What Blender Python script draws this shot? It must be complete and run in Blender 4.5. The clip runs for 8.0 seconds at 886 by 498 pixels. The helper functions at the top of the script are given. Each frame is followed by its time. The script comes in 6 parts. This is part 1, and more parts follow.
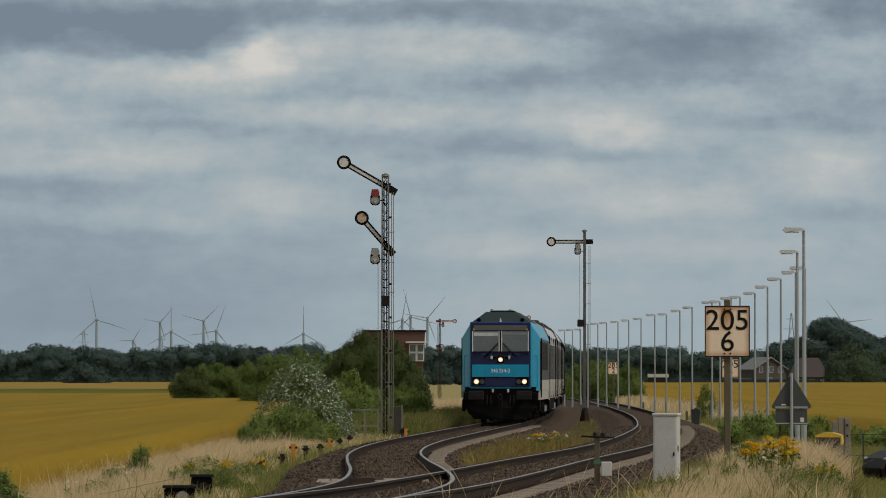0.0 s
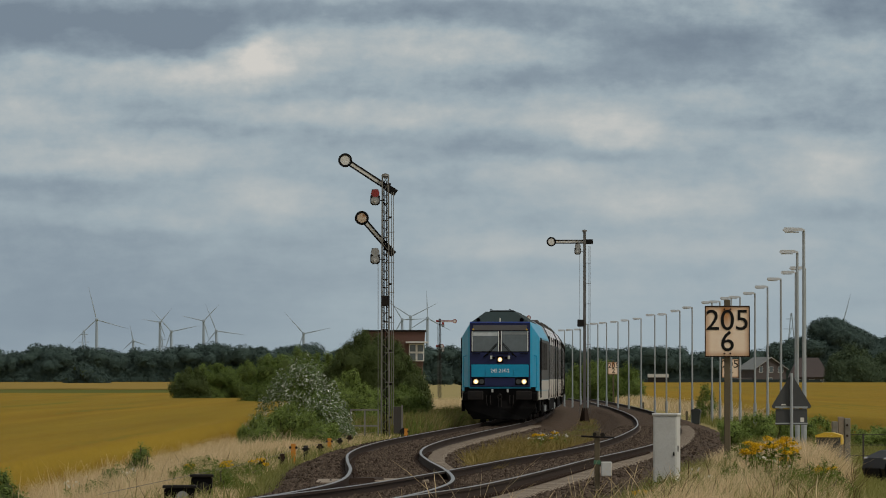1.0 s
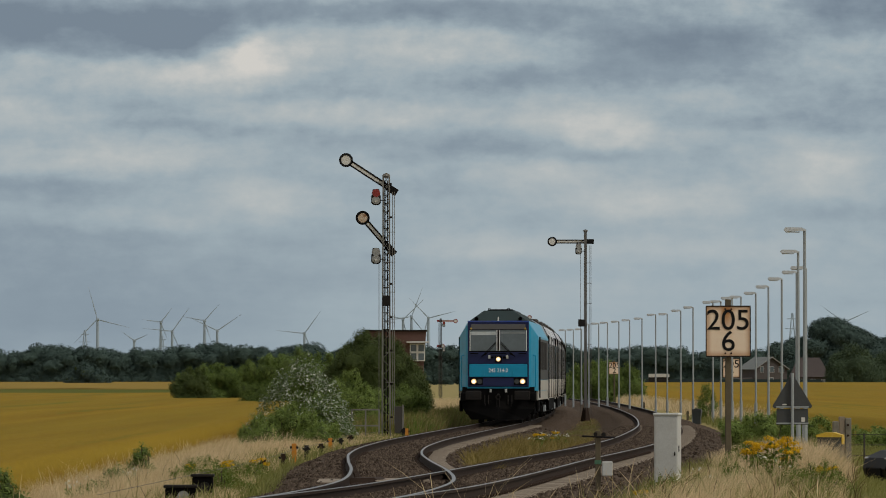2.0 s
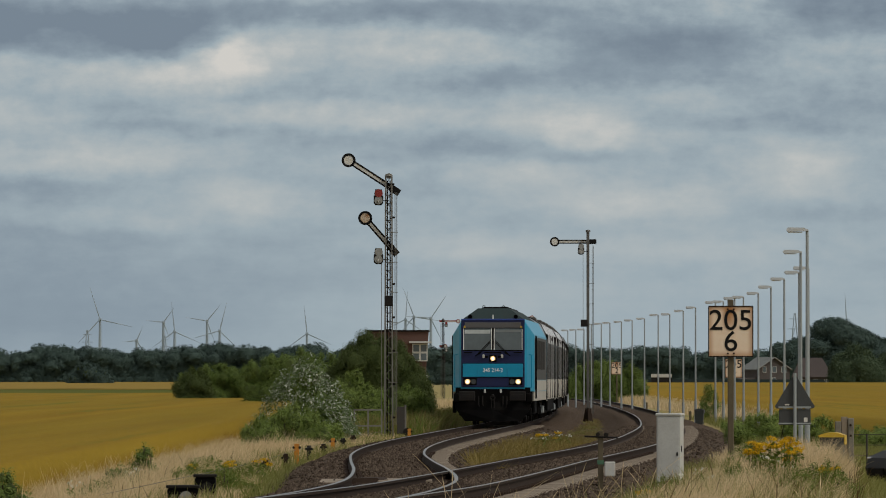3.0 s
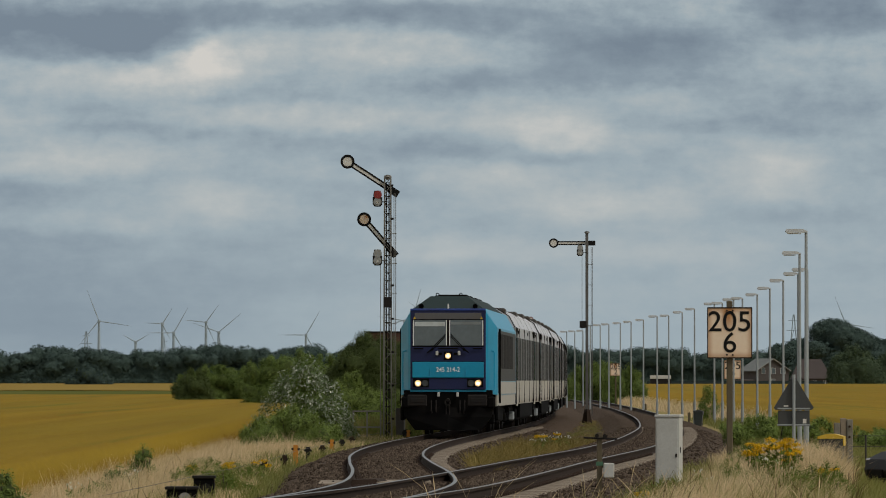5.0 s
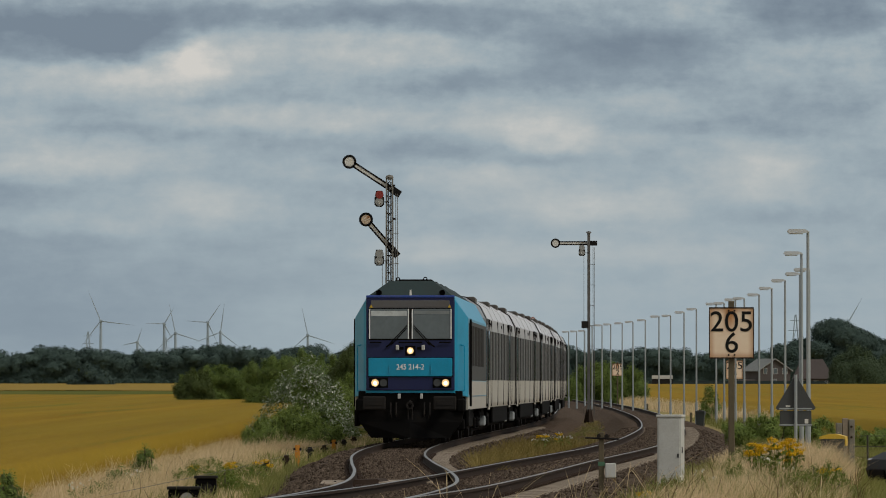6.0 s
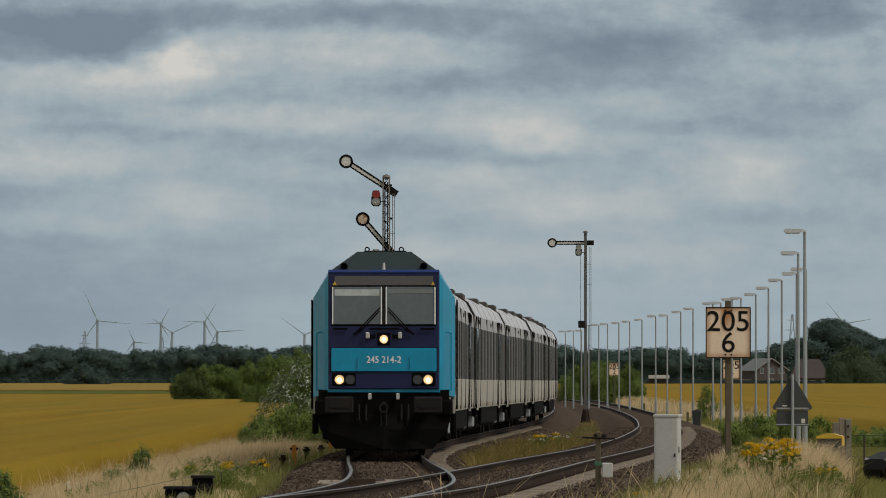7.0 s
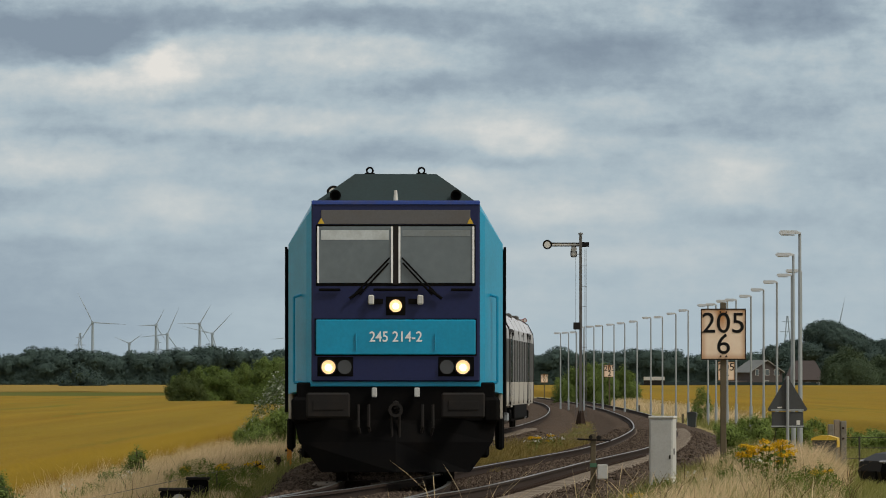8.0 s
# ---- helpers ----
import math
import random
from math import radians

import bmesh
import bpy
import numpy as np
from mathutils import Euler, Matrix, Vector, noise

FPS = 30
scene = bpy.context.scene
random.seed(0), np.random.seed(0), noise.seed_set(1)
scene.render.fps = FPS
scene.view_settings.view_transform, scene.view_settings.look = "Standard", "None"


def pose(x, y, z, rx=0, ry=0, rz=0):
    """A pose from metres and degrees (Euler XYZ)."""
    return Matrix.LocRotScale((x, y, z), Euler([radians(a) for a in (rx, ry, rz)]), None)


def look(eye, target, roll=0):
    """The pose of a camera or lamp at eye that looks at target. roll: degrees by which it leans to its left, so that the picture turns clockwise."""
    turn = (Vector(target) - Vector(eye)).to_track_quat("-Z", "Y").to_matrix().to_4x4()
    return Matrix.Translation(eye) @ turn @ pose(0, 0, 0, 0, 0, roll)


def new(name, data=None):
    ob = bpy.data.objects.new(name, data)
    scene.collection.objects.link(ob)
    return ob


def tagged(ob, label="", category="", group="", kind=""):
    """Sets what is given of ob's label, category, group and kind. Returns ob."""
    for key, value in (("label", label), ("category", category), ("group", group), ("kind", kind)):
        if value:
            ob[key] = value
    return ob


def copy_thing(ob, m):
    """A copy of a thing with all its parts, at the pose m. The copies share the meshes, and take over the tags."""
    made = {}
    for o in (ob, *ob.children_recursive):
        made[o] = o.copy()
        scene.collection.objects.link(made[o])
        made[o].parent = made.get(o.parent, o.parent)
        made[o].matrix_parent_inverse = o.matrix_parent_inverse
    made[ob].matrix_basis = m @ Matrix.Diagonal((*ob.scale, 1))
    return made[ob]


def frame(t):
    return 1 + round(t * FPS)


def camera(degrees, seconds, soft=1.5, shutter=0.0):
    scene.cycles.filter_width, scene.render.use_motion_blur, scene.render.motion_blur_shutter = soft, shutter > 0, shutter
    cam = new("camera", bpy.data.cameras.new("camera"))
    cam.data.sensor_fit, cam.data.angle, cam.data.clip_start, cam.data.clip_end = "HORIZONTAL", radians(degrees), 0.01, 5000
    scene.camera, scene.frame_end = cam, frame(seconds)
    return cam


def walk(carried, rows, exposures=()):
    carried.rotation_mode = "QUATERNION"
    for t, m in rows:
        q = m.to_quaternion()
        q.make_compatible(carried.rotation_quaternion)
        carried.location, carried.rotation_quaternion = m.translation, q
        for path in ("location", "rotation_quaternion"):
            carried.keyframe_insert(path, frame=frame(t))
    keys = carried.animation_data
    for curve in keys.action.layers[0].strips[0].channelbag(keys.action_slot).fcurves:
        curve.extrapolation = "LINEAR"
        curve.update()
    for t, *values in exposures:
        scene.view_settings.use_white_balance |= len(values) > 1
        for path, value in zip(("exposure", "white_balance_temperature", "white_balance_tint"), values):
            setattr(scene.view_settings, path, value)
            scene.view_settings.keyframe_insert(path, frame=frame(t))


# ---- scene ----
EYE = 1.6


def hermite(points, x):
    """A smooth curve through (x, value) pairs."""
    n = len(points)
    i = 0
    while i < n - 2 and x > points[i + 1][0]:
        i += 1
    (x0, y0), (x1, y1) = points[i], points[i + 1]
    a = points[max(i - 1, 0)]
    b = points[min(i + 2, n - 1)]
    m0, m1 = (y1 - a[1]) / (x1 - a[0]), (b[1] - y0) / (b[0] - x0)
    h = x1 - x0
    u = min(max((x - x0) / h, 0), 1)
    return ((2 * u ** 3 - 3 * u ** 2 + 1) * y0 + (u ** 3 - 2 * u ** 2 + u) * h * m0
            + (3 * u ** 2 - 2 * u ** 3) * y1 + (u ** 3 - u ** 2) * h * m1)


# centre lines of the two tracks: distance along the line of sight, offset to the side
TRACK_A = [(10, -6.6), (30, -4.6), (50, -2.8), (68, -1.3), (77, -0.82), (86, -0.62), (100, -0.71), (117, -1.01), (133, -1.22), (150, -1.15),
           (170, -0.68), (190, 0.1), (210, 0.95), (236, 2.1), (270, 3.3), (311, 4.45), (360, 5.5), (420, 6.5), (500, 7.3), (600, 7.2), (720, 6.0)]
TRACK_B = [(10, -6.6), (30, -4.6), (50, -2.8), (68, -1.3), (78, -0.42), (89, 0.27), (103, 1.05), (119, 1.95), (132, 2.8), (156, 4.4),
           (187, 6.05), (231, 7.85), (300, 9.55), (410, 11.0), (570, 11.8), (720, 11.5)]


def rail_z(d):
    """Top of rail: the line rises gently towards the level crossing."""
    return -0.03 + 0.45 * math.exp(-((d - 30) / 80) ** 2)


def ax(d):
    return hermite(TRACK_A, d)


def bx(d):
    return hermite(TRACK_B, d)


# ---- camera ----
cam = camera(8.0, 8.0, soft=1.0)
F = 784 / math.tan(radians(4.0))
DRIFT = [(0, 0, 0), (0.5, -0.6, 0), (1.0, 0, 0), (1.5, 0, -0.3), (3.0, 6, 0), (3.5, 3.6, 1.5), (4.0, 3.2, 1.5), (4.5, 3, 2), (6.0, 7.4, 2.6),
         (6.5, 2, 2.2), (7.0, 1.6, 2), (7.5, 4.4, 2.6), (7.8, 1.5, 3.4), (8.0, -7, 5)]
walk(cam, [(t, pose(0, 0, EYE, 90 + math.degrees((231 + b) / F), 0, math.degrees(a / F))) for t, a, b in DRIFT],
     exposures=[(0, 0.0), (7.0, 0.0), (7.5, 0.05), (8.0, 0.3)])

# ---- world, sun ----
world = bpy.data.worlds.new("overcast_sky")
scene.world = world
world.use_nodes = True
SUN_EL, SUN_AZ = 50, 120


def world_nodes():
    nt = world.node_tree
    bg = nt.nodes["Background"]
    sky = nt.nodes.new("ShaderNodeTexSky")
    sky.sky_type, sky.sun_disc = "NISHITA", False
    sky.sun_elevation, sky.sun_rotation = radians(SUN_EL), radians(SUN_AZ)
    dim = nt.nodes.new("ShaderNodeVectorMath")
    dim.operation = "SCALE"
    dim.inputs["Scale"].default_value = 0.075
    nt.links.new(sky.outputs[0], dim.inputs[0])
    tc = nt.nodes.new("ShaderNodeTexCoord")
    mp = nt.nodes.new("ShaderNodeMapping")
    mp.inputs["Scale"].default_value = (2, 2, 7)
    ns = nt.nodes.new("ShaderNodeTexNoise")
    ns.inputs["Scale"].default_value, ns.inputs["Detail"].default_value = 1.6, 6
    rp = nt.nodes.new("ShaderNodeValToRGB")
    rp.color_ramp.elements[0].position, rp.color_ramp.elements[0].color = 0.3, (0.27, 0.28, 0.285, 1)
    rp.color_ramp.elements[1].position, rp.color_ramp.elements[1].color = 0.72, (0.70, 0.665, 0.61, 1)
    nt.links.new(tc.outputs["Generated"], mp.inputs[0])
    nt.links.new(mp.outputs[0], ns.inputs["Vector"])
    nt.links.new(ns.outputs["Fac"], rp.inputs[0])
    mix = nt.nodes.new("ShaderNodeMix")
    mix.data_type = "RGBA"
    mix.inputs["Factor"].default_value = 0.85
    nt.links.new(dim.outputs[0], mix.inputs["A"])
    nt.links.new(rp.outputs[0], mix.inputs["B"])
    nt.links.new(mix.outputs["Result"], bg.inputs[0])
    bg.inputs[1].default_value = 1.0


world_nodes()
sun = new("sun", bpy.data.lights.new("sun", "SUN"))
sun.data.energy, sun.data.angle, sun.data.color = 1.7, radians(12), (1, 0.93, 0.82)
_a, _e = radians(SUN_AZ), radians(SUN_EL)
sun.matrix_world = look((0, 0, 60), Vector((0, 0, 60)) - Vector((math.sin(_a) * math.cos(_e), math.cos(_a) * math.cos(_e), math.sin(_e))))


# ---- materials ----
class Nodes:
    """Short hand for a node tree of one material."""

    def __init__(self, name, rough=0.6, metal=0.0):
        self.m = bpy.data.materials.new(name)
        self.m.use_nodes = True
        self.nt = self.m.node_tree
        self.b = self.nt.nodes["Principled BSDF"]
        self.b.inputs["Roughness"].default_value = rough
        self.b.inputs["Metallic"].default_value = metal
        if rough > 0.88:
            self.b.inputs["Specular IOR Level"].default_value = 0.08

    def add(self, kind, **values):
        n = self.nt.nodes.new(kind)
        for k, v in values.items():
            n.inputs[k].default_value = v
        return n

    def link(self, a, b):
        self.nt.links.new(a, b)

    def coords(self, scale=(1, 1, 1), which="Object"):
        tc = self.nt.nodes.new("ShaderNodeTexCoord")
        mp = self.nt.nodes.new("ShaderNodeMapping")
        mp.inputs["Scale"].default_value = scale
        self.link(tc.outputs[which], mp.inputs[0])
        return mp.outputs[0]

    def noise(self, vec, scale, detail=4.0, rough=0.55):
        n = self.add("ShaderNodeTexNoise", Scale=scale, Detail=detail, Roughness=rough)
        self.link(vec, n.inputs["Vector"])
        return n.outputs["Fac"]

    def ramp(self, fac, *stops):
        r = self.nt.nodes.new("ShaderNodeValToRGB")
        e = r.color_ramp.elements
        while len(e) < len(stops):
            e.new(0.5)
        for el, (p, c) in zip(e, stops):
            el.position, el.color = p, (*c, 1)
        self.link(fac, r.inputs[0])
        return r.outputs[0]

    def mix(self, fac, a, b, blend="MIX"):
        n = self.nt.nodes.new("ShaderNodeMix")
        n.data_type, n.blend_type = "RGBA", blend
        for key, v in (("Factor", fac), ("A", a), ("B", b)):
            if isinstance(v, (int, float)):
                n.inputs[key].default_value = v
            elif isinstance(v, tuple):
                n.inputs[key].default_value = (*v, 1)
            else:
                self.link(v, n.inputs[key])
        return n.outputs["Result"]

    def bump(self, height, strength=0.3, distance=0.02):
        n = self.add("ShaderNodeBump", Strength=strength, Distance=distance)
        self.link(height, n.inputs["Height"])
        self.link(n.outputs[0], self.b.inputs["Normal"])

    def base(self, c):
        if isinstance(c, tuple):
            self.b.inputs["Base Color"].default_value = (*c, 1)
        else:
            self.link(c, self.b.inputs["Base Color"])
        return self.m


def worn(name, colour, rough=0.5, metal=0.0, dirt=(0.09, 0.07, 0.05), amount=0.35, scale=3.0, fine=40.0, bump=0.1, sheen=0.5):
    """Paint, metal or concrete with stains at a large scale and grain at a small one."""
    n = Nodes(name, rough, metal)
    n.b.inputs["Specular IOR Level"].default_value = sheen
    v = n.coords()
    big = n.ramp(n.noise(v, scale, 5, 0.65), (0.45, (0, 0, 0)), (0.75, (1, 1, 1)))
    fine_f = n.noise(v, fine, 3)
    c = n.mix(fine_f, tuple(x * 0.82 for x in colour), tuple(min(x * 1.15, 1) for x in colour))
    stain = n.nt.nodes.new("ShaderNodeMath")
    stain.operation = "MULTIPLY"
    stain.inputs[1].default_value = amount
    n.link(big, stain.inputs[0])
    c = n.mix(stain.outputs[0], c, dirt)
    n.bump(fine_f, bump, 0.01)
    return n.base(c)


def leafy(name, dark, light, rough=0.6, thin=0.25, other=None, rare=1.0):
    """Leaves and grass: every piece a shade of its own."""
    n = Nodes(name, rough)
    geo = n.nt.nodes.new("ShaderNodeNewGeometry")
    v = n.coords()
    patch = n.ramp(n.noise(v, 0.9, 4, 0.6), (0.38, (0, 0, 0)), (0.62, (1, 1, 1)))
    shade = geo.outputs["Random Per Island"]
    if rare != 1.0:
        p = n.nt.nodes.new("ShaderNodeMath")
        p.operation = "POWER"
        n.link(shade, p.inputs[0])
        p.inputs[1].default_value = rare
        shade = p.outputs[0]
    c = n.mix(shade, dark, light)
    c = n.mix(patch, c, n.mix(0.6, c, other) if other else n.mix(0.35, c, dark))
    n.b.inputs["Specular IOR Level"].default_value = 0.1
    n.base(c)
    if thin:
        tr = n.nt.nodes.new("ShaderNodeBsdfTranslucent")
        n.link(c, tr.inputs[0])
        ms = n.add("ShaderNodeMixShader", Fac=thin)
        n.link(n.b.outputs[0], ms.inputs[1])
        n.link(tr.outputs[0], ms.inputs[2])
        n.link(ms.outputs[0], n.nt.nodes["Material Output"].inputs[0])
    return n.m


def glowing(name, colour, strength):
    n = Nodes(name, 0.3)
    n.b.inputs["Emission Color"].default_value = (*colour, 1)
    n.b.inputs["Emission Strength"].default_value = strength
    return n.base(colour)


def make_ground():
    n = Nodes("meadow_soil", 0.95)
    v = n.coords()
    a, b = n.noise(v, 0.12, 5), n.noise(v, 2.2, 5, 0.7)
    c = n.mix(b, n.mix(a, (0.13, 0.14, 0.04), (0.42, 0.30, 0.15)), n.mix(a, (0.13, 0.15, 0.04), (0.40, 0.31, 0.15)))
    n.bump(b, 0.5, 0.1)
    return n.base(c)


def make_barley():
    n = Nodes("ripe_barley", 0.95)
    v = n.coords()
    long = n.coords((1, 0.010, 1))
    mottle = n.ramp(n.noise(long, 0.55, 6, 0.68), (0.36, (0, 0, 0)), (0.64, (1, 1, 1)))
    green = n.ramp(n.noise(n.coords((1, 0.010, 1)), 0.42, 4, 0.6), (0.58, (0, 0, 0)), (0.70, (1, 1, 1)))
    pale = n.ramp(n.noise(n.coords((1, 0.010, 1)), 1.6, 5, 0.7), (0.66, (0, 0, 0)), (0.80, (1, 1, 1)))
    tone = n.ramp(n.noise(n.coords((1, 0.010, 1)), 0.09, 4, 0.6), (0.38, (0, 0, 0)), (0.62, (1, 1, 1)))
    grain = n.noise(n.coords((1, 0.2, 1)), 9, 4, 0.75)
    c = n.mix(mottle, (0.235, 0.136, 0.008), (0.31, 0.205, 0.017))
    c = n.mix(tone, c, n.mix(0.5, c, (0.19, 0.15, 0.018)))
    c = n.mix(green, c, n.mix(0.7, c, (0.10, 0.14, 0.02)))
    c = n.mix(pale, c, n.mix(0.4, c, (0.36, 0.27, 0.085)))
    c = n.mix(n.ramp(grain, (0.3, (0, 0, 0)), (0.7, (1, 1, 1))), n.mix(0.35, c, (0.10, 0.062, 0.008)), c)
    n.bump(n.noise(v, 9, 3, 0.7), 0.6, 0.08)
    return n.base(c)


def make_ballast():
    n = Nodes("track_ballast", 0.95)
    v = n.coords()
    vo = n.add("ShaderNodeTexVoronoi", Scale=16.0)
    n.link(v, vo.inputs["Vector"])
    big = n.noise(v, 0.35, 4)
    sep = n.nt.nodes.new("ShaderNodeSeparateColor")
    n.link(vo.outputs["Color"], sep.inputs[0])
    c = n.mix(sep.outputs[0], (0.03, 0.022, 0.016), (0.125, 0.095, 0.072))
    c = n.mix(n.ramp(big, (0.4, (0, 0, 0)), (0.65, (1, 1, 1))), c, n.mix(0.5, c, (0.07, 0.042, 0.024)))
    n.bump(vo.outputs["Distance"], 1.0, 0.05)
    return n.base(c)


# soft banks of cloud on the backdrop: centre across and up, half width, height above and depth below (metres), lighter or darker
BANKS = [(-296, 59, 182, 39, 48, -0.22), (302, 219, 74, 26, 22, -0.16), (-322, 111, 87, 26, 22, -0.12), (50, 50, 130, 30, 26, 0.06),
         (-134, 258, 24, 14, 20, 0.34), (-158, 242, 48, 16, 15, 0.3), (-210, 237, 74, 15, 17, 0.2), (-314, 247, 26, 12, 10, 0.2), (-257, 169, 74, 17, 10, 0.26),
         (-318, 204, 39, 17, 17, 0.16), (-58, 256, 65, 17, 13, 0.18), (16, 260, 56, 15, 13, 0.14), (-41, 204, 82, 11, 10, 0.2), (143, 191, 43, 22, 12, 0.3),
         (85, 200, 48, 13, 10, 0.18), (72, 161, 48, 12, 13, 0.18), (172, 137, 74, 16, 13, 0.25), (267, 163, 30, 17, 17, 0.14), (306, 167, 30, 22, 24, 0.2),
         (310, 250, 61, 22, 26, 0.08), (-132, 141, 48, 16, 11, 0.22), (50, 104, 52, 13, 10, 0.18), (237, 219, 52, 13, 10, 0.12), (-236, 126, 65, 9, 9, 0.1),
         (202, 102, 87, 13, 11, 0.14), (-275, 271, 100, 26, 20, -0.55), (-197, 267, 39, 15, 17, -0.4), (-331, 280, 52, 17, 13, -0.20), (-71, 285, 113, 10, 10, -0.27),
         (76, 282, 87, 13, 11, -0.22), (202, 260, 82, 16, 19, -0.4), (330, 288, 48, 22, 16, -0.48), (120, 234, 91, 10, 9, -0.16), (42, 232, 65, 9, 7, -0.11),
         (263, 200, 65, 7, 7, -0.13), (-28, 185, 87, 8, 8, -0.11), (-97, 221, 65, 6, 6, -0.11), (-197, 195, 69, 6, 7, -0.14), (-314, 150, 69, 8, 9, -0.18),
         (94, 176, 87, 6, 6, -0.14), (237, 143, 26, 13, 11, -0.08), (-197, 111, 113, 10, 13, -0.08), (-28, 150, 65, 11, 11, -0.08), (302, 133, 52, 7, 8, -0.10),
         (-80, 89, 113, 13, 13, -0.05)]


def make_clouds():
    """Banded grey cloud with soft lighter and darker banks, on the far backdrop of the sky."""
    n = Nodes("cloud_layer", 1.0)

    def math_node(op, a, b):
        q = n.nt.nodes.new("ShaderNodeMath")
        q.operation = op
        for i, v in enumerate((a, b)):
            if isinstance(v, (int, float)):
                q.inputs[i].default_value = v
            else:
                n.link(v, q.inputs[i])
        return q.outputs[0]

    def warped(scale, size, amount):
        w = n.add("ShaderNodeTexNoise", Scale=1.0, Detail=5.0, Roughness=0.55)
        n.link(n.coords(scale), w.inputs["Vector"])
        off = n.nt.nodes.new("ShaderNodeVectorMath")
        off.operation = "MULTIPLY_ADD"
        n.link(w.outputs["Color"], off.inputs[0])
        off.inputs[1].default_value = amount
        n.link(size, off.inputs[2])
        return off.outputs[0]

    tc = n.nt.nodes.new("ShaderNodeTexCoord")
    place = warped((1 / 48, 1 / 48, 1 / 26), tc.outputs["Object"], (50, 0, 22))
    place2 = n.nt.nodes.new("ShaderNodeVectorMath")
    place2.operation = "ADD"
    n.link(place, place2.inputs[0])
    place2.inputs[1].default_value = (-25, 0, -11)
    xyz = n.nt.nodes.new("ShaderNodeSeparateXYZ")
    n.link(place2.outputs[0], xyz.inputs[0])
    x, z = xyz.outputs["X"], xyz.outputs["Z"]
    total = 0.0
    for cx, cz, rx, up, down, amp in BANKS:
        u = math_node("MULTIPLY", math_node("SUBTRACT", x, cx), 1 / rx)
        dz = math_node("SUBTRACT", z, cz)
        w = math_node("MAXIMUM", math_node("MULTIPLY", dz, 1.2 / up), math_node("MULTIPLY", dz, -1 / down))
        q = math_node("ADD", math_node("MULTIPLY", u, u), math_node("MULTIPLY", w, w))
        fall = math_node("POWER", 2.718, math_node("MULTIPLY", math_node("POWER", q, 1.25), -0.75))
        total = math_node("ADD", math_node("MULTIPLY", fall, amp), total)
    bands = math_node("SUBTRACT", n.noise(n.coords((1 / 110, 1 / 110, 1 / 28)), 1.0, 7, 0.55), 0.5)
    puffs = math_node("SUBTRACT", n.noise(n.coords((1 / 40, 1 / 40, 1 / 25)), 1.0, 8, 0.6), 0.5)
    height = math_node("MULTIPLY", z, 1 / 300)
    total = math_node("ADD", total, math_node("MULTIPLY", math_node("MULTIPLY", bands, 0.6), math_node("ADD", height, 0.2)))
    total = math_node("ADD", total, math_node("MULTIPLY", math_node("MULTIPLY", puffs, 0.68), height))
    wisps = math_node("SUBTRACT", n.noise(n.coords((1 / 16, 1 / 16, 1 / 11)), 1.0, 8, 0.6), 0.5)
    total = math_node("ADD", total, math_node("MULTIPLY", math_node("MULTIPLY", wisps, 0.34), height))
    total = math_node("ADD", total, 0.5)
    c = n.ramp(total, (0.0, (0.185, 0.235, 0.29)), (0.3, (0.25, 0.312, 0.365)), (0.5, (0.33, 0.40, 0.442)), (0.72, (0.435, 0.475, 0.485)), (1.0, (0.62, 0.605, 0.57)))
    em = n.nt.nodes.new("ShaderNodeEmission")
    n.link(c, em.inputs[0])
    n.link(em.outputs[0], n.nt.nodes["Material Output"].inputs[0])
    return n.m


GROUND, BARLEY, BALLAST, CLOUDS = make_ground(), make_barley(), make_ballast(), make_clouds()
TEAL = worn("teal_paint", (0.003, 0.28, 0.475), 0.33, 0, (0.003, 0.13, 0.20), 0.35, 1.2, 30, 0.01, 0.4)
NAVY = worn("navy_paint", (0.015, 0.021, 0.075), 0.45, 0, (0.02, 0.022, 0.05), 0.3, 1.2, 30, 0.02, 0.25)
ROOF_GREY = worn("roof_grey_paint", (0.026, 0.042, 0.044), 0.75, 0, (0.03, 0.025, 0.02), 0.3, 1.5, 25, sheen=0.15)
BLACK = worn("underframe_black", (0.004, 0.004, 0.0042), 0.8, 0, (0.010, 0.008, 0.006), 0.5, 2.5, 25, sheen=0.06)
GRIME = worn("grimy_steel", (0.016, 0.015, 0.0145), 0.75, 0, (0.03, 0.022, 0.016), 0.5, 4, 30, sheen=0.15)
SIGN_BACK = worn("sign_back_grey", (0.055, 0.06, 0.062), 0.6, 0.2, (0.04, 0.035, 0.03), 0.4, 4, 30)
DARK_STEEL = worn("dark_steel", (0.05, 0.048, 0.044), 0.55, 0.3, (0.06, 0.035, 0.02), 0.5, 4, 30)
GALVANISED = worn("galvanised_steel", (0.33, 0.365, 0.38), 0.5, 0.3, (0.20, 0.21, 0.21), 0.3, 2, 30)
WHITE = worn("white_paint", (0.62, 0.62, 0.58), 0.5, 0, (0.22, 0.17, 0.11), 0.3, 2, 30)
LETTER_WHITE = worn("white_lettering", (0.82, 0.84, 0.84), 0.5, 0, (0.6, 0.6, 0.6), 0.2, 4, 30, 0)
CREAM = worn("cream_coach_paint", (0.42, 0.40, 0.35), 0.4, 0, (0.25, 0.2, 0.14), 0.35, 0.9, 20, 0.02)
SILVER = worn("light_grey_coach_paint", (0.56, 0.57, 0.61), 0.35, 0, (0.25, 0.24, 0.22), 0.3, 0.8, 20, 0.02)
WINDOW_BAND = worn("smoked_window_band", (0.036, 0.04, 0.041), 0.5, 0, (0.055, 0.053, 0.048), 0.4, 1.2, 8, 0, 0.15)
